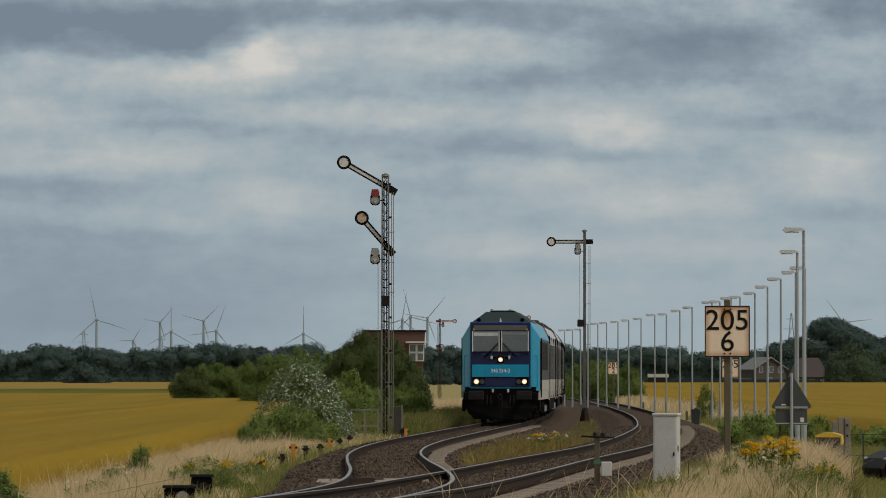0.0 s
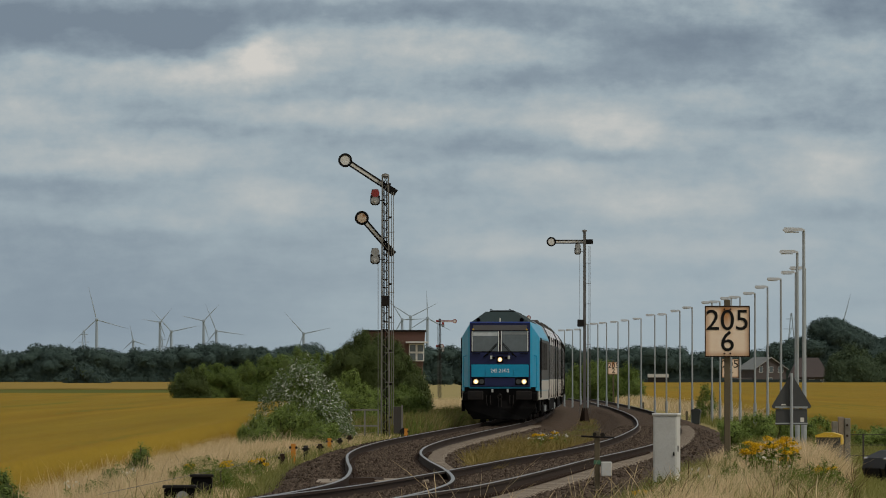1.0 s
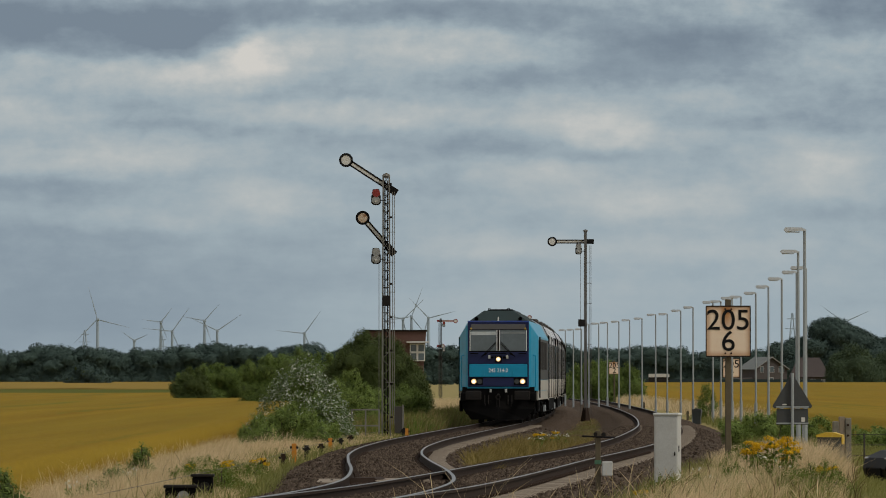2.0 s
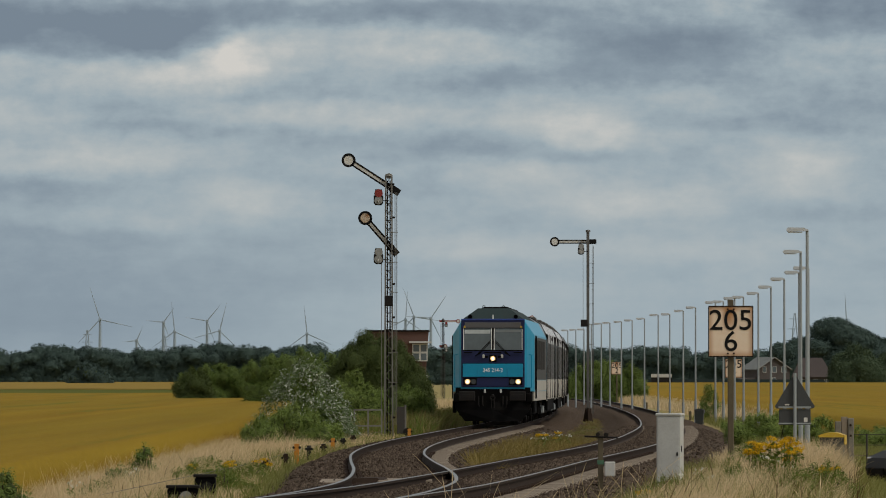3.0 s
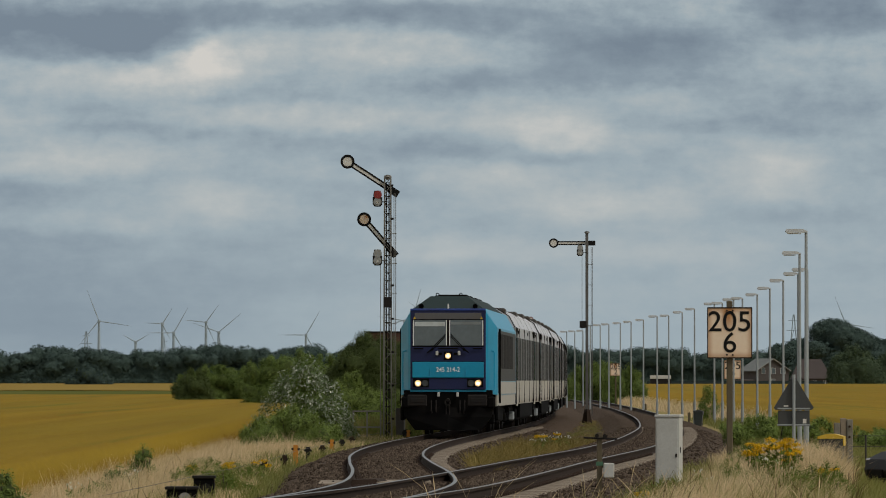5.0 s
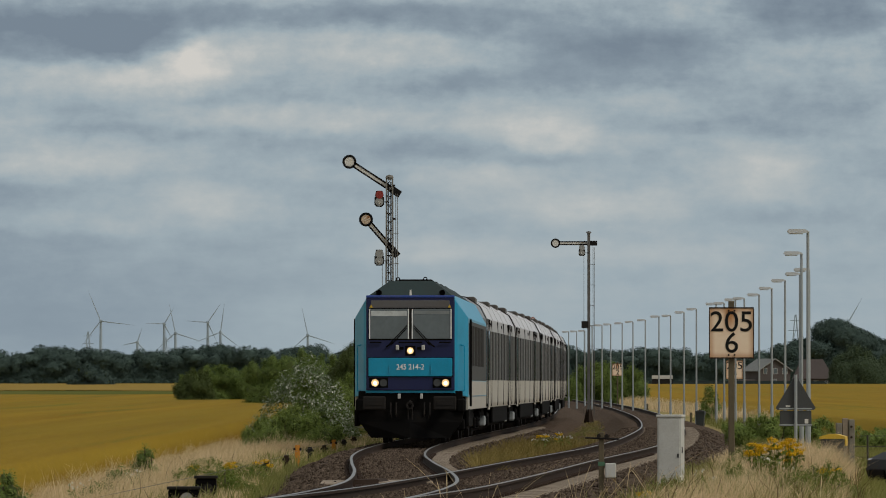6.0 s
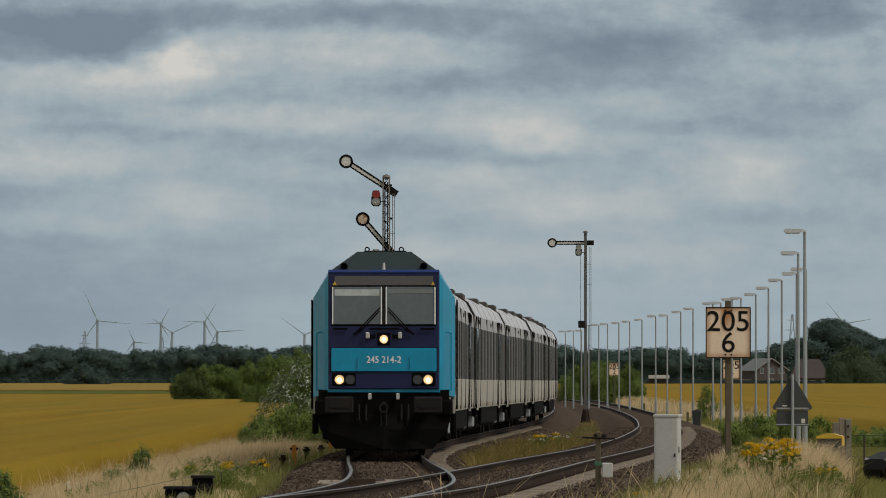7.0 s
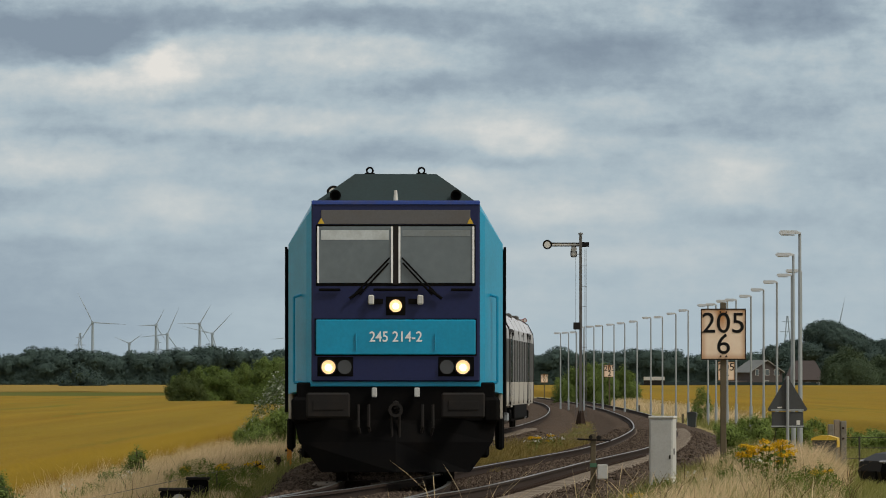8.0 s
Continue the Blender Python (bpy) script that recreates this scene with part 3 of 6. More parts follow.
    lettering("245 214-2", 0.20, LETTER_WHITE, t, pose(0.0, yf - 0.087, 1.955, 90) @ Matrix.Diagonal((0.87, 0.98, 1, 1)), "white running number", 0.002)
    for s in (-1, 1):
        x = s * 0.9
        part("lamp_housing", box(bmesh.new(), s * 0.57, s * 1.05, yf - 0.058, yf - 0.045, 1.43, 1.69, 0.004), BLACK, t)
        h = part("headlight", disc(bmesh.new(), (x, yf - 0.065, 1.555), 0.095, 0.05), LAMP_GLOW, t, "lit warm headlight")
        part("filament", disc(bmesh.new(), (x, yf - 0.095, 1.545), 0.045, 0.012), LAMP_CORE, h)
        part("lamp_rim", ring(bmesh.new(), (x, yf - 0.075, 1.555), 0.112, 0.018, 0.06), GRIME, h)
        part("tail_light", disc(ring(bmesh.new(), (s * 0.685, yf - 0.07, 1.555), 0.095, 0.015, 0.05), (s * 0.685, yf - 0.06, 1.555), 0.085, 0.05), PANE, t)
        part("step_rod", rod(bmesh.new(), (s * 0.53, yf - 0.1, 1.78), (s * 0.53, yf - 0.1, 2.0), 0.012, n=6), TEAL, t)
    h = part("headlight", disc(bmesh.new(), (0, yf - 0.075, 2.375), 0.085, 0.05), LAMP_GLOW, t, "lit warm upper headlight")
    part("filament", disc(bmesh.new(), (0, yf - 0.105, 2.37), 0.04, 0.012), LAMP_CORE, h)
    part("lamp_housing", box(bmesh.new(), -0.13, 0.13, yf - 0.06, yf - 0.045, 2.25, 2.5, 0.004), BLACK, h)
    # under the cab: buffer beam, buffers, couplings, hoses, plough
    part("buffer_beam", box(bmesh.new(), -1.33, 1.33, yf + 0.02, yf + 0.2, 0.82, 1.35, 0.02), BLACK, t)
    for s in (-1, 1):
        b = part("buffer", rod(box(bmesh.new(), s * 0.61, s * 1.19, yf - 0.60, yf - 0.54, 0.87, 1.21, 0.025), (s * 0.9, yf + 0.05, 1.04), (s * 0.9, yf - 0.55, 1.04), 0.13, n=16),
                 GRIME, t, "rectangular steel buffer")
        part("buffer_plate", box(bmesh.new(), s * 0.7, s * 1.1, yf - 0.612, yf - 0.60, 0.98, 1.1, 0.004), GRIME, b)
        part("end_step", box(bmesh.new(), s * 1.16, s * 1.40, yf - 0.02, yf + 0.5, 0.80, 1.16, 0.05), BLACK, t)
        part("cab_step", box(bmesh.new(), s * 1.37, s * 1.47, -8.5, -7.1, 0.44, 0.88, 0.03), BLACK, t)
        part("corner_skirt", box(bmesh.new(), s * 1.385, s * 1.447, -8.5, -8.3, 0.86, 1.24, 0.01), CREAM, t, "cream lower corner")
        part("marker_plate", box(bmesh.new(), s * 0.25, s * 0.32, yf - 0.12, yf - 0.02, 1.15, 1.28, 0.01), CABINET_GREY, t)
        for x in (0.36, 0.5):
            bm = bmesh.new()
            rod(bm, (s * x, yf - 0.1, 1.05), (s * x, yf - 0.16, 0.75), 0.022, n=6)
            rod(bm, (s * x, yf - 0.16, 0.75), (s * (x - 0.05), yf - 0.05, 0.55), 0.022, n=6)
            part("air_hose", bm, GRIME, t)
        part("hand_rail", rod(rod(rod(bmesh.new(), (s * 1.37, yf + 0.3, 1.35), (s * 1.37, yf + 0.3, 2.5), 0.018, n=6), (s * 1.37, yf + 0.3, 2.5), (s * 1.27, yf + 0.3, 2.53), 0.018, n=6),
                                  (s * 1.37, yf + 0.3, 1.35), (s * 1.27, yf + 0.3, 1.35), 0.018, n=6), TEAL, t)
        part("cab_door", box(bmesh.new(), s * 1.452, s * 1.462, -7.9, -7.15, 1.25, 3.1, 0.004), GRIME, t, "dark cab side door")
        part("side_window", box(bmesh.new(), s * 1.455, s * 1.468, -7.05, -6.2, 2.35, 3.05, 0.004), PANE, t)
        for y in (-7.95, -7.1):
            part("door_rail", rod(bmesh.new(), (s * 1.49, y, 0.95), (s * 1.49, y, 3.2), 0.02, n=6), BLACK, t)
        part("side_panel", box(bmesh.new(), s * 1.451, s * 1.457, -6.1, 8.6, 1.62, 3.15, 0.002), WINDOW_BAND, t, "dark side band")
        part("lower_side_panel", box(bmesh.new(), s * 1.451, s * 1.458, -6.1, 8.6, 1.22, 1.60, 0.002), CREAM, t, "cream lower side band")
        part("side_sill", box(bmesh.new(), s * 1.38, s * 1.44, -8.29, 8.8, 0.86, 1.22, 0.01), CREAM, t, "cream side sill")
        for y in (-4.5, -1.5, 1.5, 4.5):
            part("side_grille", box(bmesh.new(), s * 1.455, s * 1.465, y - 1.2, y + 1.2, 2.0, 3.05, 0.003), GRIME, t)
    bm = bmesh.new()
    rod(bm, (0, yf - 0.3, 1.04), (0, yf + 0.05, 1.06), 0.05)
    ring(bm, (0, yf - 0.3, 0.98), 0.1, 0.04, 0.05, 14)
    for x in (-0.05, 0.05):
        rod(bm, (x, yf - 0.22, 0.98), (x, yf - 0.2, 0.6), 0.02, n=6)
    part("coupling", bm, GRIME, t, "screw coupling and hook")
    part("plough", loft(bmesh.new(), [[(-1.36, yf + 0.1, 0.85), (0, yf - 0.15, 0.85), (1.36, yf + 0.1, 0.85), (1.36, yf + 0.3, 0.85), (-1.36, yf + 0.3, 0.85)],
                                      [(-1.3, yf + 0.05, 0.55), (0, yf - 0.25, 0.55), (1.3, yf + 0.05, 0.55), (1.3, yf + 0.3, 0.55), (-1.3, yf + 0.3, 0.55)],
                                      [(-1.0, yf + 0.0, 0.15), (0, yf - 0.35, 0.15), (1.0, yf + 0.0, 0.15), (1.0, yf + 0.3, 0.15), (-1.0, yf + 0.3, 0.15)]]), BLACK, t, "black snow plough")
    part("fuel_tank", box(bmesh.new(), -1.25, 1.25, -2.6, 2.6, 0.35, 1.2, 0.05), BLACK, t)
    bogie(t, -5.2, 2.6, BLACK)
    bogie(t, 5.2, 2.6, BLACK)
    return t


COACH = 26.4


def coach():
    t = thing("coach", "cream and grey passenger coach with dark window band", "coach", group="coaches of the train")
    h = COACH / 2 - 0.2

    def sec(y, pts):
        return [(-x, y, z) for x, z in pts] + [(x, y, z) for x, z in pts[::-1]]

    for nm, mat, pts, lab in (("lower_body", CREAM, [(1.39, 0.86), (1.41, 1.0), (1.42, 1.64)], "cream lower side"),
                              ("window_band", WINDOW_BAND, [(1.42, 1.642), (1.42, 3.06)], "dark window band"),
                              ("upper_body", COACH_GREY, [(1.42, 3.062), (1.39, 3.4)], "light grey upper side"),
                              ("roof", SILVER, [(1.38, 3.402), (1.2, 3.75), (0.8, 4.0), (0.3, 4.08)], "light grey rounded roof")):
        q = part(nm, loft(bmesh.new(), [sec(-h, pts), sec(h, pts)]), mat, t, lab)
        if nm == "roof":
            for y in (-9.6, 1.5, 9.0):
                for x in (-1, 1):
                    part("roof_vent", box(bmesh.new(), x * 0.42, x * 0.98, y - 0.7, y + 0.7, 3.80, 4.06, 0.05), DARK_STEEL, q, "dark roof vent")
            for y in np.arange(-11.5, 12, 4.6):
                part("roof_seam", loft(bmesh.new(), [sec(y - 0.012, [(a + 0.006, b + 0.006) for a, b in pts]), sec(y + 0.012, [(a + 0.006, b + 0.006) for a, b in pts])]), LANTERN_GREY, q)
        if nm == "upper_body":
            for s in (-1, 1):
                for y in np.arange(-9.5, 10, 9.3):
                    part("vent_slot", box(bmesh.new(), s * 1.40, s * 1.425, y - 0.2, y + 0.2, 3.2, 3.3), GRIME, q)
    for s in (-1, 1):
        for y in (-11.4, 7.0):
            d = part("door", box(bmesh.new(), s * 1.405, s * 1.43, y - 0.65, y + 0.65, 0.8, 1.64, 0.004), CREAM, t, "cream sliding door")
            part("door_window", box(bmesh.new(), s * 1.41, s * 1.432, y - 0.6, y + 0.6, 1.64, 3.06, 0.004), PANE, d)
            for k in (-0.66, 0.66):
                part("door_seam", box(bmesh.new(), s * 1.40, s * 1.436, y + k - 0.014, y + k + 0.014, 0.86, 3.40), BLACK, d)
        for i, y in enumerate(np.arange(-9.6, 5.9, 1.3)):
            part("window_pillar", box(bmesh.new(), s * 1.415, s * 1.428, y - 0.05, y + 0.05, 1.645, 3.055), BLACK if i % 2 else COACH_GREY, t)
        for y in (-8.9, -3.7, 1.5, 5.6, 9.6):
            part("panel_joint", box(bmesh.new(), s * 1.39, s * 1.428, y - 0.018, y + 0.018, 0.9, 3.38), GRIME, t)
        for y in (-12.75, 12.75):
            part("end_stripe", box(bmesh.new(), s * 1.30, s * 1.424, y - 0.05, y + 0.05, 0.9, 3.05, 0.005), GRIME, t)
    for s in (-1, 1):
        part("skirt", box(bmesh.new(), s * 1.3, s * 1.36, -6.6, 6.6, 0.4, 0.86, 0.01), BLACK, t, "dark side skirt")
    edge = [(1.41, 0.88), (1.435, 1.64), (1.435, 3.06), (1.405, 3.42), (1.22, 3.77), (0.82, 4.025), (0.3, 4.105)]
    for y in (-h + 0.06, h - 0.06):
        part("end_frame", loft(bmesh.new(), [sec(y - 0.05, edge), sec(y + 0.05, edge)]), GRIME, t, "dark end frame")
    part("gangway", box(bmesh.new(), -1.1, 1.1, -COACH / 2, COACH / 2, 0.9, 3.55, 0.05), GRIME, t)
    part("underframe", box(bmesh.new(), -1.25, 1.25, -h + 5.2, h - 5.2, 0.3, 0.72, 0.05), BLACK, t)
    bogie(t, -9.5, 2.5, GALVANISED)
    bogie(t, 9.5, 2.5, GALVANISED)
    return t


loco = locomotive()
first_coach = coach()
coaches = [first_coach] + [copy_thing(first_coach, pose(0, 0, 0)) for _ in range(4)]

NOSE = [(0, 237), (0.8, 236.6), (1.5, 235.6), (2.2, 232), (3.0, 225), (3.5, 218.8), (4.0, 211), (4.5, 201.5), (5.3, 181.8), (6.0, 161.6), (6.5, 146.5), (7.0, 128.6),
        (7.5, 107.7), (8.0, 84.8)]


def vehicle_pose(front, length, pivot):
    mid = front + length / 2
    a, b = mid - pivot, mid + pivot
    pa, pb = Vector((ax(a), a, rail_z(a))), Vector((ax(b), b, rail_z(b)))
    v, c = pa - pb, (pa + pb) / 2
    return pose(c.x, c.y, c.z, -math.degrees(math.atan2(v.z, math.hypot(v.x, v.y))), 0, math.degrees(math.atan2(v.x, -v.y)))


# ---- signals ----
def lattice_mast(t, h, w0, w1, mat):
    """Two channel legs with zig-zag bracing on front and back."""
    for s in (-1, 1):
        for y in (-0.09, 0.09):
            part("leg", bar(bmesh.new(), (s * w0 / 2, y, 0), (s * w1 / 2, y, h), 0.065, 0.05), mat, t)
    n = int(h / 0.27)
    for i in range(n):
        za, zb = h * i / n, h * (i + 1) / n
        wa, wb = w0 + (w1 - w0) * i / n, w0 + (w1 - w0) * (i + 1) / n
        s = 1 if i % 2 else -1
        for y, k in ((-0.115, s), (0.115, -s)):
            # the back braces get a darker colour, to look shaded
            part("brace", bar(bmesh.new(), (k * wa / 2, y, za), (-k * wb / 2, y, zb), 0.06, 0.015), mat if y < 0 else GRIME, t)
        if i % 4 == 2:
            part("clamp", box(bmesh.new(), wb / 2, wb / 2 + 0.09, -0.13, -0.05, zb - 0.03, zb + 0.04, 0.01), GRIME, t)
    # ladder-like dark bars, added to fill the mast with its inner shade
    for x in (-0.045, 0.045):
        part("core_bar", bar(bmesh.new(), (x, 0.04, 0.2), (x, 0.04, h - 0.15), 0.04, 0.05), GRIME, t)
    for i in range(int((h - 0.5) / 0.28)):
        part("core_crossbar", bar(bmesh.new(), (-0.1, 0.04, 0.4 + 0.28 * i), (0.1, 0.04, 0.4 + 0.28 * i), 0.035, 0.03), GRIME, t)


def signal_arm(t, z, length, rest, edge, fill, disc_mat, side=-1):
    """An arm that turns about its pivot; level, it points to its side."""
    k = side
    bm = bmesh.new()
    for a in (-1, 1):
        box(bm, k * (length - 0.18), -k * 0.05, -0.02, 0.02, a * 0.045, a * 0.098)
    box(bm, -k * 0.05, -k * 0.42, -0.02, 0.02, -0.12, 0.12)
    arm = part("arm", bm, edge, t, "semaphore arm", at=pose(0, 0.17, z, 0, rest, 0))
    part("stripe", box(bmesh.new(), k * (length - 0.2), -k * 0.05, -0.012, 0.012, -0.046, 0.046), fill, arm, "white stripe")
    part("arm_ring", ring(bmesh.new(), (k * length, 0, 0), 0.235, 0.075, 0.04), edge, arm)
    part("arm_disc", disc(bmesh.new(), (k * length, 0, 0), 0.165, 0.02), disc_mat, arm)
    return arm


def signal_lantern(t, x, z, red):
    l = part("lantern", rod(box(bmesh.new(), x - 0.16, x + 0.16, -0.32, -0.04, z - 0.26, z + 0.12, 0.07), (x, -0.18, z + 0.1), (x, -0.18, z + 0.27), 0.15, 0.11, 14),
             GRIME, t, "dark signal lantern")
    part("lantern_front", disc(bmesh.new(), (x, -0.325, z - 0.1), 0.135, 0.03), LANTERN_GREY, l, "grey lantern front")
    part("lens", disc(ring(bmesh.new(), (x, -0.345, z - 0.13), 0.05, 0.02, 0.03, 12), (x, -0.345, z - 0.13), 0.04, 0.03), WHITE, l)
    part("spectacle_glass", disc(bmesh.new(), (x + 0.01, -0.335, z + 0.14), 0.135, 0.02), RED if red else LANTERN_GREY, l)
    part("bracket", bar(bmesh.new(), (x, -0.15, z - 0.1), (0, -0.1, z - 0.1), 0.03, 0.03), GRIME, l)


def semaphore(x, d, top, arms, label, lattice=True, edge=INK, fill=WHITE, side=-1, mast=None):
    mast = mast or MAST_GREY
    g = ground_z(x, d) - 0.05
    h = top - g
    t = thing("semaphore_signal", label, "railway signal", pose(x, d, g))
    if lattice:
        lattice_mast(t, h, 0.27, 0.2, mast)
    else:
        bm = bmesh.new()
        for y in (-0.07, 0.07):
            box(bm, -0.07, 0.07, y - 0.012, y + 0.012, 0, h)
        part("mast", box(bm, -0.02, 0.02, -0.07, 0.07, 0, h), mast, t)
        part("foot", rod(bmesh.new(), (0, 0, 0), (0, 0, 0.9), 0.3, 0.12, 4), RUST, t, "rusty tapered foot")
    part("cap", disc(rod(bmesh.new(), (0, 0, h), (0, 0, h + 0.07), 0.14, 0.1, 12), (0, 0, h), 0.09, 0.2), mast, t)
    out = []
    for za, ln, rest, red in arms:
        out.append(signal_arm(t, za - g, ln, rest, edge, fill, BOARD if edge is INK and lattice and rest > 40 else fill, side))
        signal_lantern(t, side * 0.34, za - g - 0.38, red)
    low = 0.6
    for xx in (-side * 0.27, -side * 0.21):
        part("pull_rod", rod(bmesh.new(), (xx, -0.1, low), (xx, -0.1, arms[0][0] - g - 0.2), 0.012, n=5), mast, t)
    part("down_rod", rod(bmesh.new(), (side * 0.24, -0.1, low), (side * 0.24, -0.1, arms[-1][0] - g - 0.5), 0.01, n=5), mast, t)
    for k in range(2, int(h)):
        part("rung", bar(bmesh.new(), (-0.02, -0.14, k), (-side * 0.3, -0.14, k), 0.02, 0.02), mast, t)
    bx0, bx1 = (-0.13, 0.14) if lattice else (-0.36, -0.02)
    part("drive_box", box(bmesh.new(), bx0, bx1, -0.2, -0.12, h * 0.5 + 0.1, h * 0.5 + 0.45, 0.02), GRIME, t)
    return t, out


main_signal, main_arms = semaphore(-1.92, 211, 8.38, [(8.04, 1.6, 33, True), (6.08, 1.2, 49, False)], "tall dark lattice semaphore signal with two raised arms")
MAIN_Z = main_signal.location.z
second_signal, _ = semaphore(6.95, 311, 8.87, [(8.37, 1.63, 0, False)], "slim grey semaphore signal with its arm level", False, mast=worn("mast_grey", (0.11, 0.11, 0.105), 0.6, 0.1, (0.08, 0.06, 0.04), 0.4, 3, 30))
semaphore(-0.35, 700, 8.25, [(8.05, 1.65, 0, True), (5.3, 0.2, 0, False)], "distant red and white semaphore signal facing away", True, RED, WHITE, 1, DARK_STEEL)

semaphore(8.0, 705, 8.75, [(8.5, 1.55, 0, True)], "distant red and white semaphore signal beyond the train", True, RED, WHITE, 1, DARK_STEEL)


def signal_stage():
    """The low railing and plate at the foot of the tall signal."""
    x, d = -2.7, 210.6
    t = thing("railing", "low grey steel railing beside the tall signal", "railing", pose(x, d, ground_z(x, d)))
    for xx in (-0.36, 0.1, 0.55):
        part("post", bar(bmesh.new(), (xx, 0, 0), (xx, 0, 1.08), 0.05, 0.05), MAST_GREY, t)
    for z in (0.55, 1.08):
        part("rail", bar(bmesh.new(), (-0.38, 0, z), (0.57, 0, z), 0.045, 0.05), MAST_GREY, t)
    x = -1.5
    t = thing("wire_tensioner", "grey steel wire tensioner plate beside the signal", "signal equipment", pose(x, d, ground_z(x, d)))
    part("plate", box(bmesh.new(), -0.14, 0.12, -0.04, 0.04, 0.25, 1.15, 0.01), DARK_STEEL, t)
    part("post", bar(bmesh.new(), (0.14, 0, 0), (0.14, 0, 1.2), 0.06, 0.06), MAST_GREY, t)
    part("pulley", disc(bmesh.new(), (0.2, -0.06, 0.3), 0.14, 0.06), GRIME, t)


signal_stage()


# ---- platform lamps ----
def platform_lamp(x, d):
    g = ground_z(x, d)
    t = thing("platform_lamp", "grey steel platform lamp with a flat head", "street lamp", pose(x, d, g), "row of platform lamps")
    h = EYE + 3.55 - g
    part("pole", rod(bmesh.new(), (0, 0, 0), (0, 0, h), 0.05, 0.036, 10), GALVANISED, t)
    part("sleeve", rod(bmesh.new(), (0, 0, 0), (0, 0, 1.1), 0.068, n=10), GALVANISED, t)
    hd = part("lamp_head", prism(bmesh.new(), [(0.03, h + 0.02), (-0.08, h + 0.07), (-0.46, h + 0.075), (-0.5, h + 0.02), (-0.46, h - 0.03), (0.03, h - 0.01)], -0.09, 0.09),
              LAMP_HEAD, t, "flat pale lamp head")
    part("diffuser", box(bmesh.new(), -0.45, -0.12, -0.07, 0.07, h - 0.05, h - 0.028, 0.005), WHITE, hd)
    return t


LAMPS = [(8.6, 151), (9.9, 177), (11.6, 203), (11.75, 211), (12.0, 225), (12.5, 244), (12.9, 262), (12.85, 274), (12.65, 278), (12.7, 290.5), (12.44, 293), (12.35, 314),
         (12.3, 329), (12.2, 346), (11.7, 350), (11.6, 371), (11.2, 382), (10.8, 391), (10.3, 399), (9.9, 405), (9.4, 411), (9.8, 451), (9.3, 455), (8.8, 459)]
for lx, ld in LAMPS:
    platform_lamp(lx, ld)


# ---- kilometre boards ----
def km_board(x, d, top, upper, lower):
    g = ground_z(x, d)
    k = top - g
    t = thing("kilometre_board", "rust-stained white enamel kilometre board on a wooden post", "sign", pose(x, d, g), "kilometre boards")
    part("post", box(bmesh.new(), -0.06, 0.06, 0.03, 0.15, 0, k + 0.14, 0.012), WOOD, t)
    b = part("board", box(bmesh.new(), -0.45, 0.45, -0.012, 0.012, k - 1.02, k, 0.006), BOARD, t)
    for z in (k, k - 1.02):
        part("edge_strip", box(bmesh.new(), -0.455, 0.455, -0.02, 0.015, z - 0.012, z + 0.012), RUST, b)
    for x0 in (-0.45, 0.45):
        part("edge_strip", box(bmesh.new(), x0 - 0.01, x0 + 0.01, -0.02, 0.015, k - 1.008, k - 0.012), RUST, b)
    for z in (k - 0.06, k - 0.96):
        for x0 in (-0.06, 0.06):
            part("bolt", disc(bmesh.new(), (x0, -0.022, z), 0.02, 0.02, 8), RUST, b)
    for text, z in ((upper, k - 0.30), (lower, k - 0.73)):
        lettering(text, 0.60, INK, b, pose(0, -0.016, z, 90) @ Matrix.Diagonal((1.0, 0.98, 1, 1)), "black numerals", 0.002)
    return t


km_board(5.79, 129, 3.09, "205", "6")
km_board(15.55, 343, 2.72, "205", "4")
km_board(14.2, 528, 3.05, "205", "2")
km_board(13.3, 800, 2.6, "205", "0")


# ---- fields ----
def field_z(x, d):
    return 0.1 + 0.65 * smooth_step(500, 1700, d) + 0.10 * noise.noise((x * 0.05, d * 0.012, 5)) + 0.05 * noise.noise((x * 0.9, d * 0.25, 7))


fx = sorted([-6.9 - 0.25 * i for i in range(14)] + [-10.3 - 2.0 * 1.3 ** i for i in range(24)])
fy = list(np.linspace(70, 300, 116)) + [300 * 1.07 ** i for i in range(1, 30)]
sheet("barley_field", fx, fy, lambda x, d: field_z(x, d) - 0.95 * smooth_step(-7.7, -6.9, x), BARLEY, "ripe golden barley field", "field")
rx = sorted([15 + 0.5 * i for i in range(14)] + [22 + 2.0 * 1.3 ** i for i in range(22)])
ry = list(np.linspace(170, 400, 60)) + [400 * 1.07 ** i for i in range(1, 26)]
sheet("barley_field", rx, ry, lambda x, d: field_z(x, d) - 0.95 * (1 - smooth_step(15, 16.2, x)), BARLEY, "ripe golden barley field behind the platform", "field")


mx_ = sorted([-14 - 1.5 * 1.25 ** i for i in range(23)])
sheet("field_margin", mx_, [690, 710, 730, 760, 800, 830], lambda x, d: field_z(x, d) + 0.16 * smooth_step(690, 730, d) * (1 - smooth_step(790, 830, d)) * (0.75 + 0.5 * noise.noise((x * 0.2, 0, 2))), worn("green_margin", (0.085, 0.10, 0.02), 0.95, 0, (0.16, 0.13, 0.03), 0.5, 0.05, 2, sheen=0.03), "green grass margin across the barley field", "field")
sheet("stubble_field", mx_, [860, 900, 1000, 1150, 1350, 1600, 1900], lambda x, d: field_z(x, d) + 0.06, worn("pale_stubble", (0.25, 0.172, 0.040), 0.95, 0, (0.20, 0.145, 0.03), 0.5, 0.05, 2, sheen=0.03), "pale ripe field beyond the grass margin", "field")


